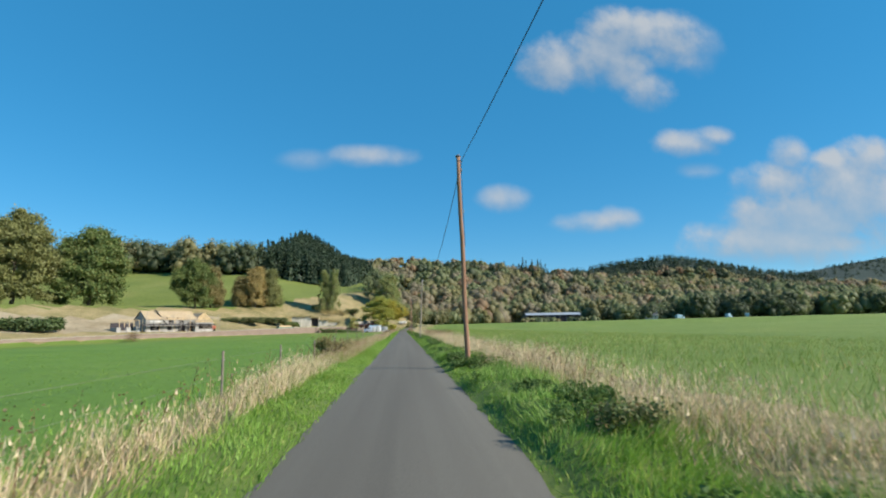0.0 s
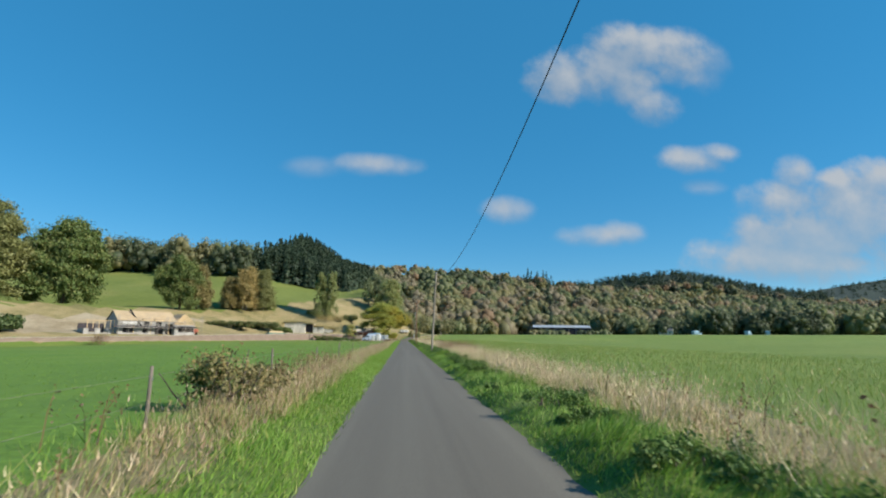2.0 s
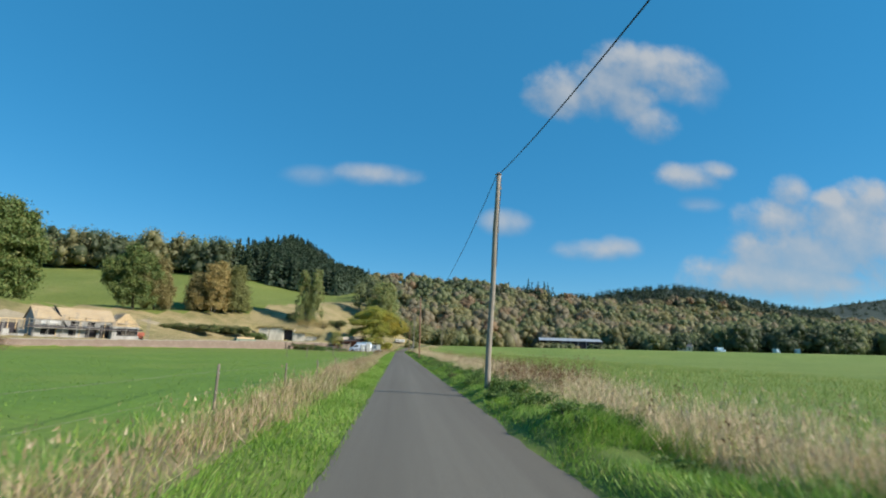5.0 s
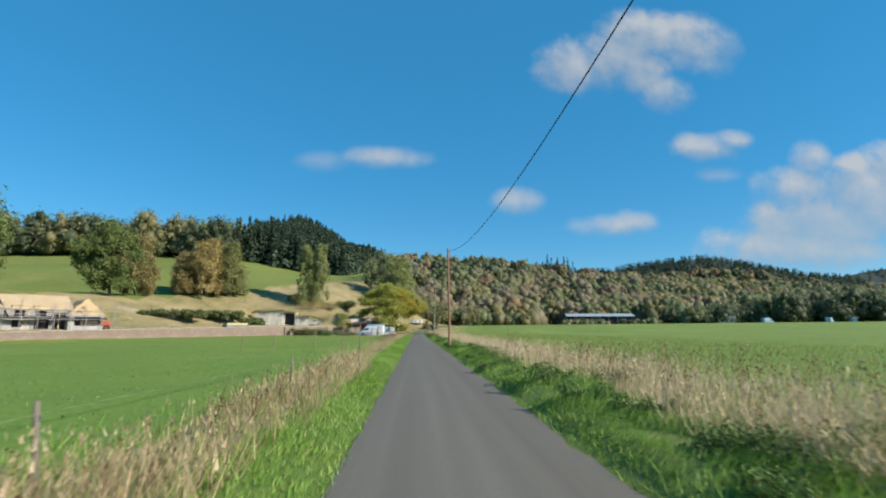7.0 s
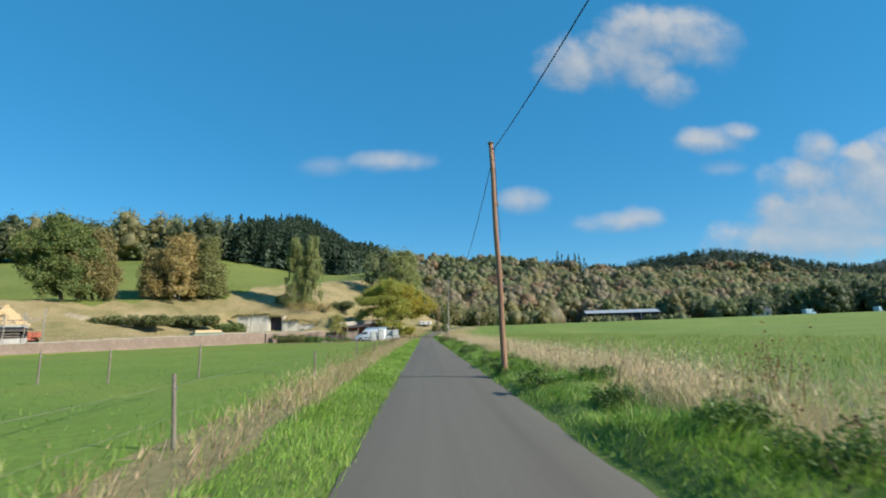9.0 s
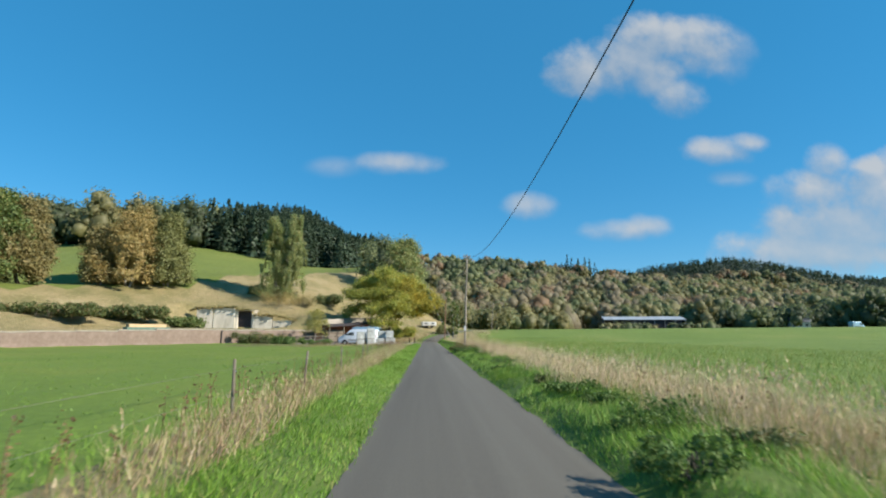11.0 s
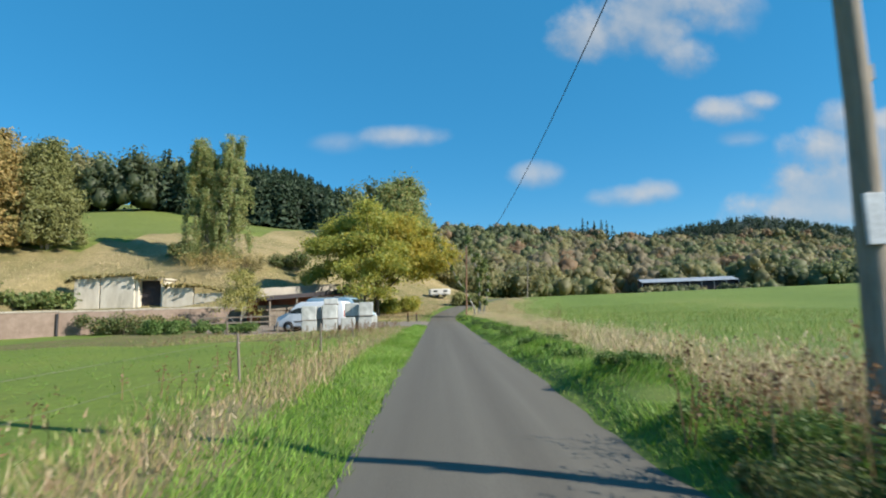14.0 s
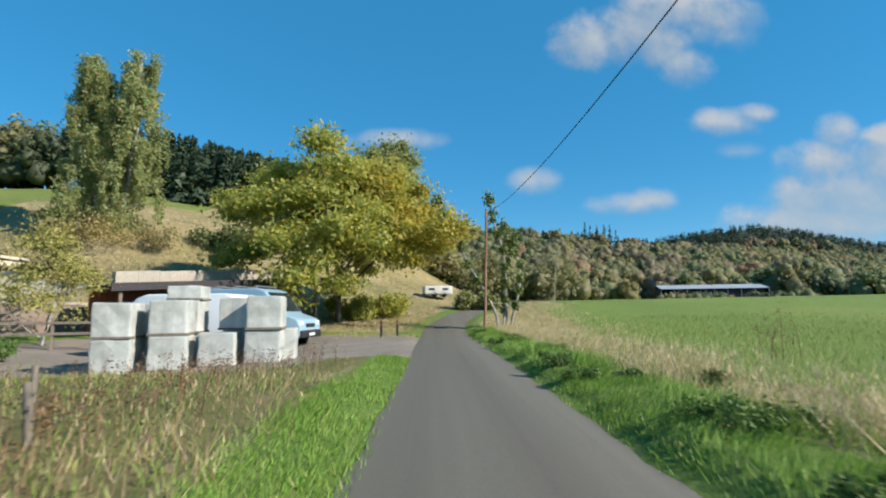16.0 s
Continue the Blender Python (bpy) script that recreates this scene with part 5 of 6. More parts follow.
def van(name, label, x, y, ang, paint, length=5.2, high=2.45, rack=False):
    """A panel van, nose along its own +x."""
    v_ = thing(name, label, "van", (x, y, float(height(x, y))), ang)
    h = length / 2
    bm_ = bmesh.new()
    prism(bm_, [(-h, 0.42), (-h + 0.02, high - 0.25), (-h + 0.12, high - 0.06), (-h + 0.35, high), (h - 1.95, high), (h - 1.6, high - 0.12), (h - 0.88, 1.38), (h - 0.16, 1.12), (h - 0.02, 0.9), (h, 0.45), (h - 0.1, 0.36), (-h + 0.1, 0.36)], -0.97, 0.97)
    bmesh.ops.bevel(bm_, geom=[e for e in bm_.edges], offset=0.07, segments=2, affect="EDGES", profile=0.6)
    for p_ in bm_.faces:
        p_.smooth = True
    part("body", bm_, MAT[paint], v_)
    bm_ = bmesh.new()
    ang_ = math.atan2(high - 0.12 - 1.38, 0.72)
    bmesh.ops.create_cube(bm_, size=1, matrix=Matrix.Translation((h - 1.215, 0, (high + 1.26) / 2 + 0.012)) @ Matrix.Rotation(ang_, 4, "Y") @ Matrix.Diagonal((1.02, 1.6, 0.03, 1)))
    bmesh.ops.bevel(bm_, geom=[e for e in bm_.edges], offset=0.012, segments=1, affect="EDGES")
    part("windscreen", bm_, MAT["glass"], v_)
    for sy in (-1, 1):
        bm_ = bmesh.new()
        prism(bm_, [(h - 2.15, 1.32), (h - 2.12, high - 0.42), (h - 1.72, high - 0.42), (h - 1.12, 1.5), (h - 1.2, 1.32)], sy * 0.965, sy * 0.985)
        part("side_window", bm_, MAT["glass"], v_)
        part("door", made((h - 1.75, sy * 0.976, 0.95, 1.05, 0.012, 0.72), bevel=0.004), MAT[paint], v_)
        mir = part("mirror", made((h - 1.12, sy * 1.12, 1.5, 0.12, 0.16, 0.3), bevel=0.03), MAT["trim"], v_)
        part("mirror_arm", made((h - 1.12, sy * 1.01, 1.42, 0.05, 0.12, 0.05)), MAT["trim"], mir)
        part("headlight", made((h - 0.14, sy * 0.74, 0.93, 0.22, 0.34, 0.26), bevel=0.05), MAT["lamp"], v_)
        part("rubbing_strip", made((-0.3, sy * 0.985, 0.72, length - 2.2, 0.02, 0.1), bevel=0.006), MAT["trim"], v_)
        part("tail_light", made((-h + 0.01, sy * 0.87, 1.2, 0.04, 0.14, 0.5), bevel=0.01), MAT["rust_red"], v_)
        for wx in (h - 0.95, -h + 1.05):
            part("wheel_arch", tube_mesh("wheel_arch", [np.array([[wx, sy * 0.78, 0.36], [wx, sy * 0.982, 0.36]])], [np.array([0.42, 0.42])], MAT["trim"], 20), None, v_)
            w_ = part("wheel", tube_mesh("wheel", [np.array([[wx, sy * 0.76, 0.33], [wx, sy * 0.80, 0.33], [wx, sy * 0.98, 0.33], [wx, sy * 1.0, 0.33]])], [np.array([0.28, 0.33, 0.33, 0.29])], MAT["tyre"], 20), None, v_)
            part("rim", tube_mesh("rim", [np.array([[wx, sy * 0.97, 0.33], [wx, sy * 1.008, 0.33]])], [np.array([0.2, 0.17])], MAT["steel"], 14), None, w_)
    part("bumper", made((h - 0.04, 0, 0.52, 0.2, 1.86, 0.3), bevel=0.06), MAT["trim"], v_)
    part("grille", made((h - 0.03, 0, 0.86, 0.08, 0.8, 0.16), bevel=0.02), MAT["trim"], v_)
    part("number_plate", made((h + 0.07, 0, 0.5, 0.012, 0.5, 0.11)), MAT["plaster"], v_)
    if rack:
        for k in range(4):
            part("roof_bar", made((-h + 0.6 + k * 0.9, 0, high + 0.1, 0.05, 1.7, 0.05), (-h + 0.6 + k * 0.9, -0.8, high + 0.04, 0.05, 0.05, 0.12), (-h + 0.6 + k * 0.9, 0.8, high + 0.04, 0.05, 0.05, 0.12)), MAT["steel"], v_)
    return v_


van("panel_van", "white panel van parked in the yard", -9.3, 167.0, 172, "white_paint", 5.2, 2.15)
van("panel_van", "pale blue high-roof van parked beside the lean-to", -7.9, 170.4, -12, "blue_paint", 5.4, 2.4, True)

# stacks of wrapped block cubes
rng = np.random.default_rng(31)
CUBE = 0.93
row = pose(-8.9, 161.8, 0, 0, 0, 15)
for k, (off, rows_, back) in enumerate([(0.0, 2, 0), (1.28, 2, 0), (2.5, 1, 0), (3.7, 2, 0), (0.4, 2, 1.15), (1.45, 3, 1.15), (2.9, 2, 1.15), (4.05, 1, 0.75)]):
    p_ = row @ Vector((off + 0.5, back, 0))
    gz = float(height(p_.x, p_.y))
    for r_ in range(rows_):
        cube = thing("block_bale", "pale grey plastic-wrapped cube of building blocks", "pallet", (p_.x + rng.normal() * 0.02, p_.y + rng.normal() * 0.02, gz - 0.04 + r_ * 0.94), 9 + rng.normal() * 3, group="stacked block bales in the yard")
        hgt = 0.91 if r_ < 2 else 0.4
        bm_ = made((0, 0, hgt / 2 + 0.02, CUBE, CUBE, hgt), bevel=0.05)
        bmesh.ops.subdivide_edges(bm_, edges=bm_.edges[:], cuts=2, use_grid_fill=True)
        for v in bm_.verts:
            v.co += Vector((noise.noise(v.co * 2.3 + Vector((k, r_, 0))), noise.noise(v.co * 2.1 + Vector((9, k, r_))), noise.noise(v.co * 2.7 + Vector((k, 5, r_))) * 0.5)) * 0.035
        part("wrapping", bm_, MAT["block"], cube)
        part("pallet_base", made((0, 0, 0.03, 0.96, 0.96, 0.06)), MAT["post"], cube)

# ---- barn, cottage and caravan in the distance ----
barn = thing("long_barn", "long low barn with pale sheet roof and open dark front", "barn", (79.4, 325.4, 3.6), -12.2)
for k in range(9):
    bm_ = bmesh.new()
    bmesh.ops.create_cube(bm_, size=1, matrix=Matrix.Translation((1.93 + k * 3.86, 3.2, 5.35)) @ Matrix.Rotation(radians(11), 4, "X") @ Matrix.Diagonal((3.84, 8.6, 0.12, 1)))
    part("roof_sheet", bm_, MAT["tin"], barn)
part("back_wall", made((17.3, 7.2, 2.4, 34.6, 0.2, 7.0)), MAT["dark_wood_and_shade"], barn)
for x_ in (0, 34.6):
    part("end_wall", made((x_, 3.2, 2.0, 0.2, 7.8, 5.6)), MAT["dark_wood_and_shade"], barn)
for k in range(9):
    part("post", made((0.2 + k * 4.27, -0.7, 1.9, 0.16, 0.16, 5.2)), MAT["steel"], barn)
part("front_sheeting", made((22, -0.45, 1.7, 22, 0.08, 4.6)), MAT["dark_wood_and_shade"], barn)
hut = thing("static_caravan", "small white caravan beyond the bend", "caravan", (0.3, 201, float(height(0.3, 201)) + 0.1), 8)
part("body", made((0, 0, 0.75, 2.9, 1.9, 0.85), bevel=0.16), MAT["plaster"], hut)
for x_ in (-0.7, 0.7):
    part("window", made((x_, -0.96, 0.85, 0.6, 0.03, 0.22), bevel=0.01), MAT["glass"], hut)
for wx in (-0.5, 0.5):
    part("wheel", tube_mesh("wheel", [np.array([[wx, -1.0, 0.3], [wx, -0.8, 0.3]])], [np.array([0.3, 0.3])], MAT["tyre"], 12), None, hut)


def cottage(x, y, ang, label, w=7, d=5, eave=2.8, ridge=5.0):
    c = thing("cottage", label, "house", (x, y, float(height(x, y))), ang)
    bm_ = bmesh.new()
    prism(bm_, [(-d / 2, -0.5), (-d / 2, eave), (0, ridge - 0.1), (d / 2, eave), (d / 2, -0.5)], -w / 2, w / 2)
    bm_.transform(Matrix.Rotation(radians(90), 4, "Z"))
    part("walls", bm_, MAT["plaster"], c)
    a_ = math.atan2(ridge - eave, d / 2)
    for sgn in (-1, 1):
        bm_ = bmesh.new()
        bmesh.ops.create_cube(bm_, size=1, matrix=Matrix.Translation((0, sgn * d / 4, (eave + ridge) / 2 + 0.05)) @ Matrix.Rotation(-sgn * a_, 4, "X") @ Matrix.Diagonal((w + 0.5, d / 2 / math.cos(a_) + 0.4, 0.15, 1)))
        part("roof", bm_, MAT["slate"], c)
    for k in (-1, 0, 1):
        part("window", made((k * w / 3.4, -d / 2 - 0.02, 1.6, 0.9, 0.06, 1.1)), MAT["glass"], c)
    part("chimney", made((w / 2 - 0.5, 0, ridge + 0.3, 0.7, 0.6, 1.3), bevel=0.03), MAT["coping"], c)
    return c


cottage(151, 301, -20, "white cottage with a slate roof among trees")
for k, (x_, y_) in enumerate([(158, 281), (186.5, 280), (197.5, 280)]):
    van("parked_van", "pale grey van parked far off by the trees", x_, y_, 10 + 25 * k, "blue_paint")

# ---- fences ----
rng = np.random.default_rng(41)


def fence_post(x, y, h, lean, label="grey weathered round fence post in long grass", r=0.05):
    p_ = thing("fence_post", label, "post", (x, y, float(height(x, y))), group="posts of the field fence")
    k = np.linspace(0, 1, 5)[:, None]
    axis = np.array([[0, 0, -0.3]]) + k * np.array([[lean[0], lean[1], h + 0.3]])
    part("shaft", tube_mesh("shaft", [axis], [np.array([r, r, r * 0.96, r * 0.92, r * 0.85])], MAT["post"], 9), None, p_)
    part("staple", made((lean[0] * 0.8 + r, lean[1] * 0.8, h * 0.8, 0.012, 0.02, 0.03)), MAT["steel"], p_)
    return (x + lean[0] * 0.85 + r, y, float(height(x, y)) + h * 0.85)


heads = []
for k, y in enumerate([2.0, 9.6, 14.7, 20.5, 26.6, 33.0, 40.0, 47.5, 52.5, 57.0, 62.0, 68.5, 75.6, 82.0, 89.5, 97.0, 103.8, 107.7, 112.8, 117.4, 122.0, 126.8, 131.9, 137.0, 143.0, 149.0]):
    hz = 0.62 if 50 < y < 70 else rng.uniform(0.74, 0.84)
    heads.append(fence_post(np.interp(y, [0, 20, 48, 72, 90, 118, 123, 127, 151], [-2.66, -2.97, -3.15, -2.52, -2.75, -2.66, -2.97, -3.24, -3.42]) + rng.normal() * 0.03, y, hz, (rng.normal() * 0.05, rng.normal() * 0.04), "slim dark weathered fence post in long grass", 0.025))
for drop in (0.0, 0.32):
    w_ = new("fence_wire", tube_mesh("fence_wire", [np.array([(x, y, z - drop) for x, y, z in heads])], [np.full(len(heads), 0.0013)], MAT["tube_steel"], 4))
    tagged(w_, "thin rusty wire strung along the field fence", "wire", "strands of the field fence")
for x, y, h_, lean_ in ((-3.78, 153.1, 0.56, (-0.1, 0.02)), (-5.4, 155.2, 0.5, (0.01, 0.0)), (-9.5, 158.6, 0.8, (0.05, 0.04)), (-13.2, 160.6, 0.85, (-0.04, 0.04))):
    fence_post(x, y, h_, lean_, "pale weathered fence post at the yard edge", 0.045)
for x in (-11.3, -9.3, -6.7):
    fence_post(x, 92.0, 1.0, (0.03, 0), "slim pale post standing in the pasture", 0.03)
for x, y in ((-2.6, 172.6), (-1.9, 173.4)):
    mp = thing("marker_post", "short dark verge marker post with reflector", "post", (x, y, float(height(x, y))), group="marker posts at the bend")
    part("shaft", made((0, 0, 0.35, 0.11, 0.05, 0.8), bevel=0.01), MAT["trim"], mp)
    part("reflector", made((0, -0.03, 0.62, 0.07, 0.01, 0.12)), MAT["rust_red"], mp)
rail = thing("rail_fence", "weathered two-rail fence along the yard", "fence", (-17.5, 166.5, float(height(-17.5, 166.5))), 20)
for k in range(4):
    part("post", made((k * 1.7, 0, 0.5, 0.1, 0.1, 1.2), bevel=0.01), MAT["post"], rail)
for z_ in (0.55, 0.95):
    part("rail", made((2.5, -0.07, z_, 5.4, 0.04, 0.1), bevel=0.008), MAT["post"], rail)

# ---- shrubs, brambles and weeds ----


def bush(label, x, y, w, h, mat, seed, n=2500, leaf=0.12, name="bramble_bush", deep=None):
    rng = np.random.default_rng(seed)
    b_ = thing(name, label, "bush", (x, y, float(height(x, y))))
    lumps = 16 if w < 6 else int(5 * w)
    paths, radii = [], []
    for k in range(9):
        pts, rr = limb((rng.normal() * w * 0.12, rng.normal() * w * 0.12, -0.1), (rng.normal() * 0.7, rng.normal() * 0.7, 1), h * 0.85, 0.025, rng, 5)
        paths.append(pts), radii.append(rr)
    tagged(part("stems", tube_mesh("stems", paths, radii, MAT["bark"], 5), None, b_), kind="stuff")
    got = [blob_points((rng.uniform(-0.5, 0.5) * w, rng.uniform(-0.5, 0.5) * (deep or w * 0.6), h * rng.uniform(0.15, 0.62)), np.array([1, 1, 0.8]) * min(h * 0.45, w * 0.3) * rng.uniform(0.6, 1.2), n // lumps, rng, 0.4) for _ in range(lumps)]
    pts, out = np.concatenate([g[0] for g in got]), np.concatenate([g[1] for g in got])
    keep = pts[:, 2] > 0.0
    v, f = leaf_quads(pts[keep], leaf, rng, out=out[keep] * 0.7 + [0, 0, 0.3], tri=True)
    part("foliage", mesh_np("foliage", v, f, MAT[mat]), None, b_)
    return b_


bush("dark bramble thicket against the stone wall", -23.2, 166.0, 4.5, 1.9, "bramble", 51, 9000, 0.09)
bush("brown bramble thicket beside the wall", -20.6, 166.5, 3.5, 1.5, "olive_brown_leaf", 52, 6000, 0.08)
bush("green nettle patch by the field edge", -18.0, 163.5, 4.0, 1.1, "nettle", 53, 8000, 0.08, "nettle_patch")
bush("green nettle patch at the yard edge", -14.0, 163.0, 3.5, 0.8, "nettle", 54, 6000, 0.07, "nettle_patch")
bush("overgrown green hedge on the terrace", -50, 166, 12, 2.0, "bramble", 55, 14000, 0.2, "hedge", 4)
bush("overgrown green hedge on the terrace", -44, 171.5, 12, 2.1, "bramble", 56, 14000, 0.2, "hedge", 4)
bush("tangled green hedge beside the trailer", -38.5, 176.5, 8, 2.0, "green_leaf", 57, 10000, 0.2, "hedge", 3)
bush("low dark scrub beyond the wall", -84, 121, 14, 3.2, "dark_leaf", 58, 9000, 0.4, "hedge", 5)
bush("dark gorse bush on the dry bank", -18.5, 192, 4.2, 2.0, "bramble", 59, 4500, 0.16)
bush("grey-green scrub round the birch foot", -27.0, 188.2, 6.0, 3.0, "birch_leaf", 68, 3400, 0.13, "scrub_bush", 4)
bush("pale half-bare scrub on the dry bank", -25.1, 186, 6.5, 2.9, "rusty_leaf", 60, 2200, 0.11)
bush("pale half-bare scrub on the dry bank", -21.8, 187.5, 4, 2.2, "olive_brown_leaf", 61, 1600, 0.11)
bush("gorse clump on the dry bank", -30.5, 190, 5, 2.0, "olive_leaf", 62, 4000, 0.22)
bush("yellowing scrub under the sycamore", -4.6, 184.5, 4.6, 2.0, "oak_leaf", 66, 6500, 0.15, "scrub_bush", 4)
bush("tangled olive scrub beside the bend", 3.4, 195, 4.0, 1.8, "olive_leaf", 67, 6000, 0.16, "scrub_bush", 4)
bush("small leaning hawthorn by the wall", -60.5, 122.5, 3.0, 3.2, "rust_weed", 63, 700, 0.12, "hawthorn")
bush("wind-bent wild rose bush in the long grass", -2.5, 22.4, 1.2, 1.25, "olive_brown_leaf", 64, 2600, 0.04, "rose_bush")
bush("green wild rose bush in the fence line", -2.95, 22.2, 0.6, 1.1, "green_leaf", 69, 1200, 0.045, "rose_bush")
bush("tangled bramble in the fence line", -3.3, 27.0, 0.8, 0.55, "bramble", 65, 1200, 0.06)
for k, (x, y, w, h) in enumerate([(2.3, 14.6, 0.9, 0.36), (2.9, 14.9, 1.1, 0.42), (2.45, 16.4, 1.0, 0.4), (3.3, 15.7, 1.2, 0.42), (2.5, 18.2, 1.1, 0.36), (3.3, 12.6, 1.1, 0.4), (2.55, 50.8, 0.9, 0.42), (3.1, 51.4, 1.1, 0.5), (3.7, 52.2, 1.2, 0.5), (3.3, 53.4, 1.2, 0.5)]):
    bush("tall dark nettles round the pole foot", x, y, w, 0.82 * h, "nettle", 400 + k, 2600, 0.03, "nettle_patch")
for k, (x, y, w, h, mat) in enumerate([(1.95, 130.8, 0.8, 0.5, "bramble"), (2.35, 130.3, 0.8, 0.55, "bramble"), (2.2, 131.7, 0.9, 0.5, "nettle"), (2.9, 131.0, 0.9, 0.5, "bramble"), (2.1, 129.4, 0.7, 0.4, "nettle")]):
    bush("dark docks and brambles round the pole foot", x, y, w, 0.68 * h, mat, 420 + k, 5200, 0.019, "weed_clump")
rng = np.random.default_rng(45)
# verge tussocks, multiplied to stand in for the shadow the dry grass casts
for k in range(64):
    y = 3 + k * 2.72 + rng.normal() * 0.9
    bush("low tussock of coarse grass and nettles, darkening the verge like hay shadow", 2.5 + rng.normal() * 0.22, y, rng.uniform(0.5, 1.1), rng.uniform(0.18, 0.34), "nettle", 500 + k, 1300, 0.027, "weed_clump")
rng = np.random.default_rng(44)
for k in range(88):
    y = 4 + k * 1.77 + rng.normal() * 0.8
    w = rng.uniform(0.4, 1.0) * (1.5 if k % 7 == 0 else 1)
    if 54 < y < 70:
        w = w * 1.1 + 0.1
    elif y < 48:
        w = w * 0.7
    elif y < 57:
        w = w * 1.25 + 0.15
    elif y > 110:
        w = w * 0.7
    bush("dark green nettles and docks on the verge", 2.62 + rng.normal() * 0.28 + (0.25 if k % 3 else 0), y, w, min(0.55, 0.2 + 0.3 * w * rng.random()), "nettle" if k % 5 else "bramble", 70 + k, 1400, 0.029, "weed_clump")



def weeds(x0, x1, y0, y1, n, h, rng):
    """Brown seeding stalks: a stem with rough clusters of seed along its upper half."""
    x, y = rng.uniform(x0, x1, n), rng.uniform(y0, y1, n)
    base = np.stack([x, y, height(x, y)], -1)
    hh = h * rng.uniform(0.6, 1.2, n)
    v, f = blades(base, hh, np.full(n, 0.006), 0.15, rng)
    m = 14
    t_ = rng.uniform(0.4, 1.0, (n, m))
    tip = v.reshape(-1, 5, 3)[:, 4]
    c = base[:, None] + (tip - base)[:, None] * t_[..., None] + rng.normal(size=(n, m, 3)) * 0.03
    lv, lf = leaf_quads(c.reshape(-1, 3), 0.024, rng)
    return join([(v, f), (lv, np.concatenate([lf[:, :3], lf[:, [0, 2, 3]]]))])


rng = np.random.default_rng(43)
patches = [weeds(-3.5, -2.0, 23, 36, 150, 0.7, rng), weeds(-2.9, -1.9, 58, 76, 60, 0.5, rng), weeds(3.0, 6.0, 51.5, 60, 240, 0.75, rng), weeds(2.7, 5.2, 51, 55, 220, 0.85, rng), weeds(3.2, 6.5, 60, 76, 200, 0.8, rng), weeds(2.9, 4.5, 8, 22, 60, 0.7, rng), weeds(-3.5, -2.2, 92, 120, 110, 0.6, rng), weeds(2.9, 4.6, 100, 150, 90, 0.6, rng), weeds(-5, -2.6, 128, 160, 160, 0.5, rng), weeds(2.7, 4.0, 120, 136, 70, 0.6, rng), weeds(-3.6, -2.2, 0, 20, 50, 0.6, rng), weeds(1.8, 3.0, 129.6, 132.6, 90, 0.75, rng), weeds(2.9, 5, 25, 50, 50, 0.7, rng), weeds(2.9, 5, 62, 100, 160, 0.75, rng), weeds(4.4, 4.8, 82.6, 83.0, 14, 1.1, rng), weeds(3.35, 3.6, 77.0, 77.25, 12, 1.0, rng), weeds(6.8, 7.4, 158.6, 159.3, 16, 1.1, rng), weeds(3.6, 3.9, 2.8, 3.1, 10, 0.9, rng), weeds(-13, -3, 150, 162, 110, 0.4, rng), weeds(-5.2, -2.3, 152, 161, 130, 0.5, rng)]
stuff("brown_weeds", patches, MAT["rust_weed"], "brown seeding docks and dead weed stalks", "weeds")
rg = np.concatenate([scatter(-14, -2.4, 150, 163, 70, rng, 12, 0.6), scatter(-4.4, -2.4, 125, 152, 60, rng, 12, 0.7)])
keep = (np.abs((rg[:, 0] + 7.5) / 9.5) ** 3 + np.abs((rg[:, 1] - 167.5) / 6.2) ** 3) > 1
rg = rg[keep]
pale = rng.random(len(rg)) < 0.36
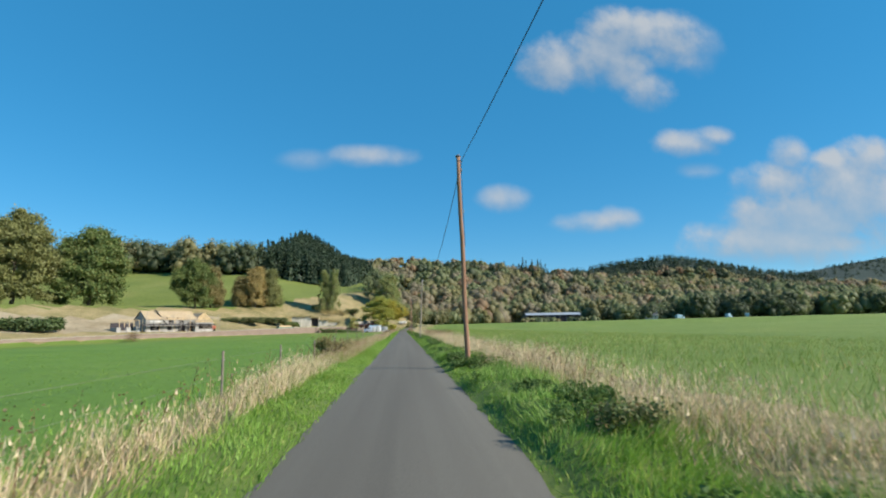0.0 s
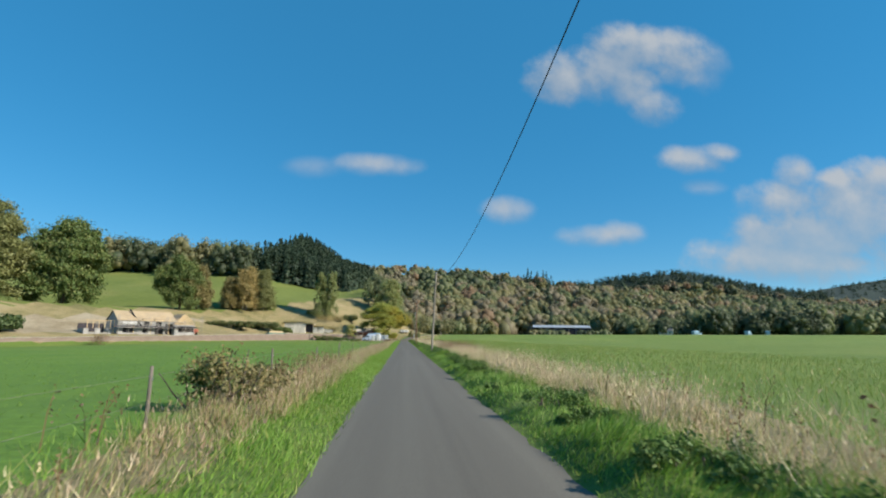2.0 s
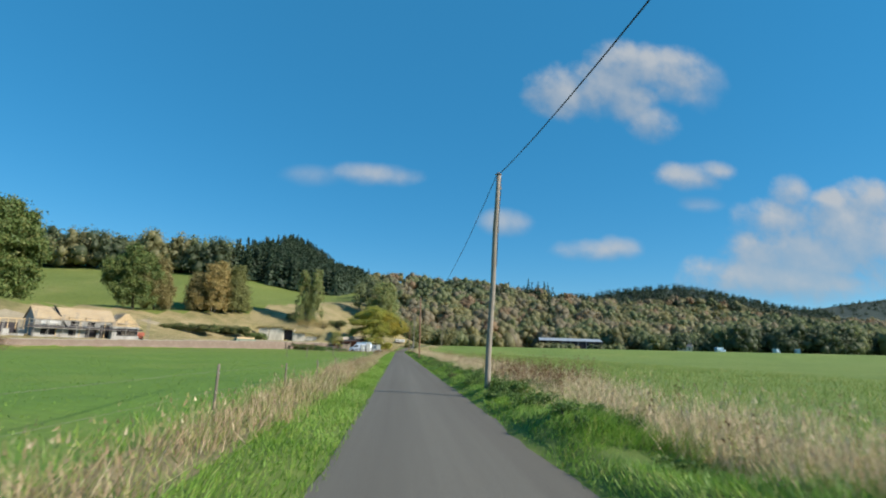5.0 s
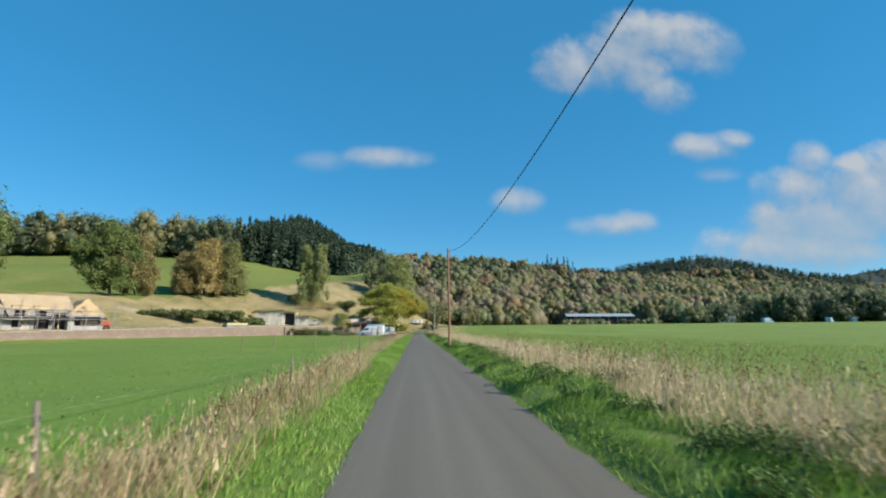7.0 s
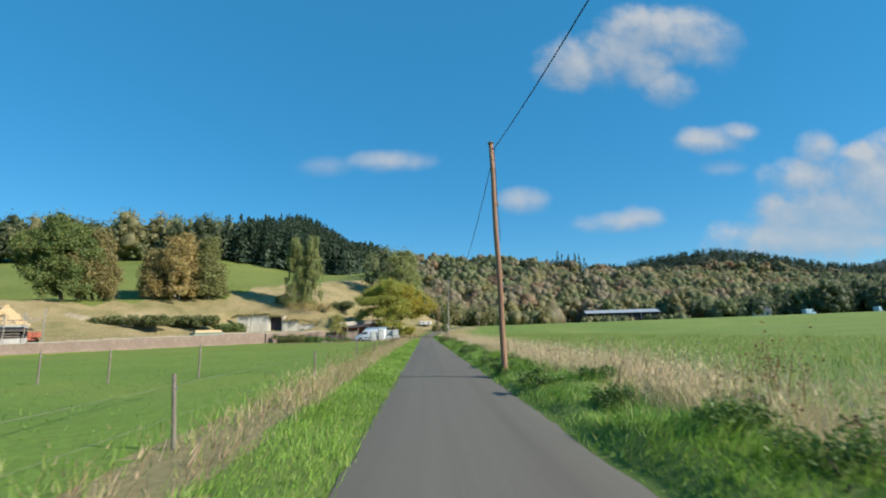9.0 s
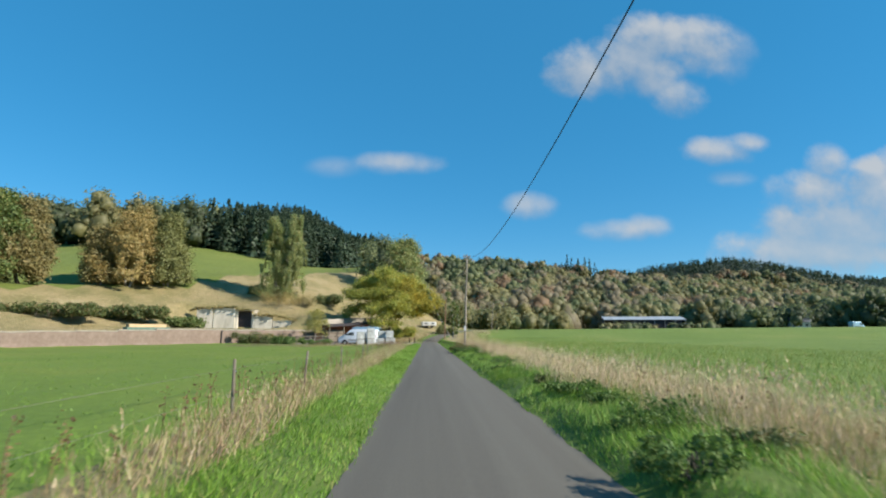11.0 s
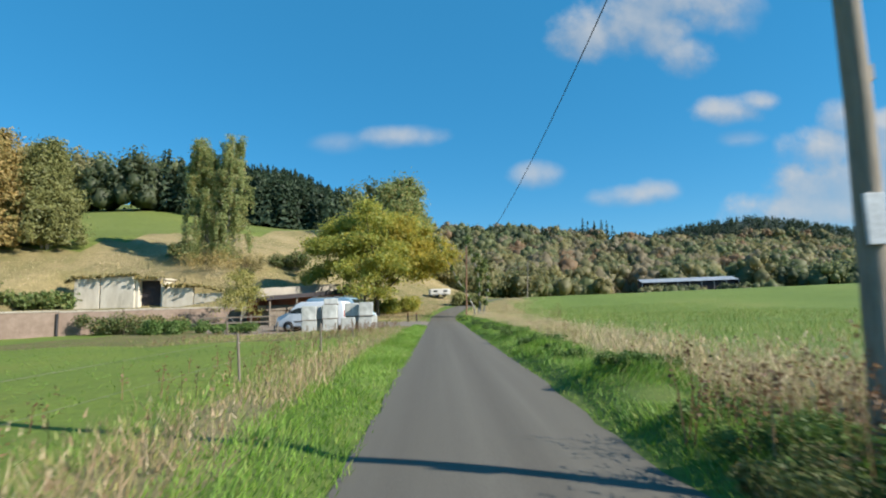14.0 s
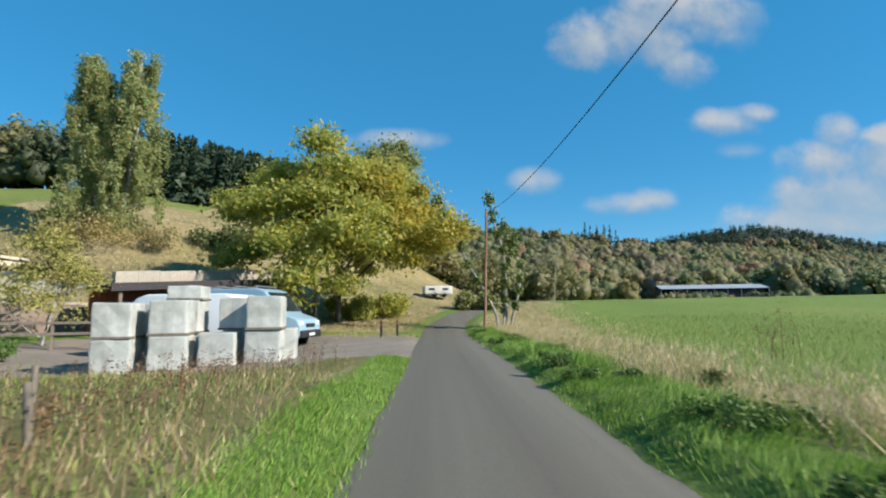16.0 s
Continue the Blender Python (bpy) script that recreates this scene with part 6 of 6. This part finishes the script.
stuff("rough_pasture", [blades(rg[~pale], rng.uniform(0.05, 0.17, (~pale).sum()), np.full((~pale).sum(), 0.009), 0.4, rng), blades(rg[pale], rng.uniform(0.05, 0.2, pale.sum()), np.full(pale.sum(), 0.008), 0.5, rng), stems(rg[::6], rng.uniform(0.15, 0.42, len(rg[::6])), rng)], None, "rough olive grass and weeds at the field corner", "grass", [MAT["ley"], MAT["old_hay"], MAT["old_hay"]])
n = 34000
x, y = rng.uniform(-70, 12, n), rng.uniform(150, 215, n)
q_ = behind_wall(x, y)
ok = ((q_ > 3) & (q_ < 29) & (x < -14)) | ((x > -14) & (y > 176) & (np.abs(x - road_x(y)) > 2.0))
ok &= ~((x > -40) & (x < -22) & (y < 184) & (y > 160))
pts = np.stack([x[ok], y[ok], height(x[ok], y[ok])], -1)
stuff("bank_grass", [blades(pts, rng.uniform(0.12, 0.3, len(pts)), np.full(len(pts), 0.013), 0.5, rng)], MAT["hay"], "tussocky straw-coloured grass on the bank", "grass")

# ivy-clad thin trees beside the pole at the bend, and a yellow ash by the yard
ivy = thing("ivy_tree", "slim ivy-covered tree with a ragged top", "tree", (3.7, 178.2, float(height(3.7, 178.2))))
rng = np.random.default_rng(47)
paths, radii, clumps = [], [], []
for ox, hz in ((0.0, 9.0), (0.9, 8.0), (0.4, 5.6), (1.6, 6.6)):
    pts, rr = limb((ox * 0.4, 0, -0.2), (ox * 0.12, 0, 1), hz, 0.09, rng, 8)
    paths.append(pts), radii.append(rr)
    for k in range(2, 9):
        clumps.append((pts[k], 0.24 if k < 7 else 0.42))
part("trunk", tube_mesh("trunk", paths, radii, MAT["bark_pale"], 6), None, ivy)
got = [blob_points(c, np.array([1, 1, 1.3]) * r_, 120, rng, 0.2) for c, r_ in clumps]
v, f = leaf_quads(np.concatenate([g[0] for g in got]), 0.13, rng, out=np.concatenate([g[1] for g in got]))
part("crown", mesh_np("crown", v, f, MAT["green_leaf"]), None, ivy)
broad_tree("ash_tree", "small multi-stemmed ash with sparse yellow leaves", -15.6, 168.8, 4.6, 4.0, "ash_leaf", 48, 4600, 0.085, 0.3, "bark_pale", 0.08, 26)
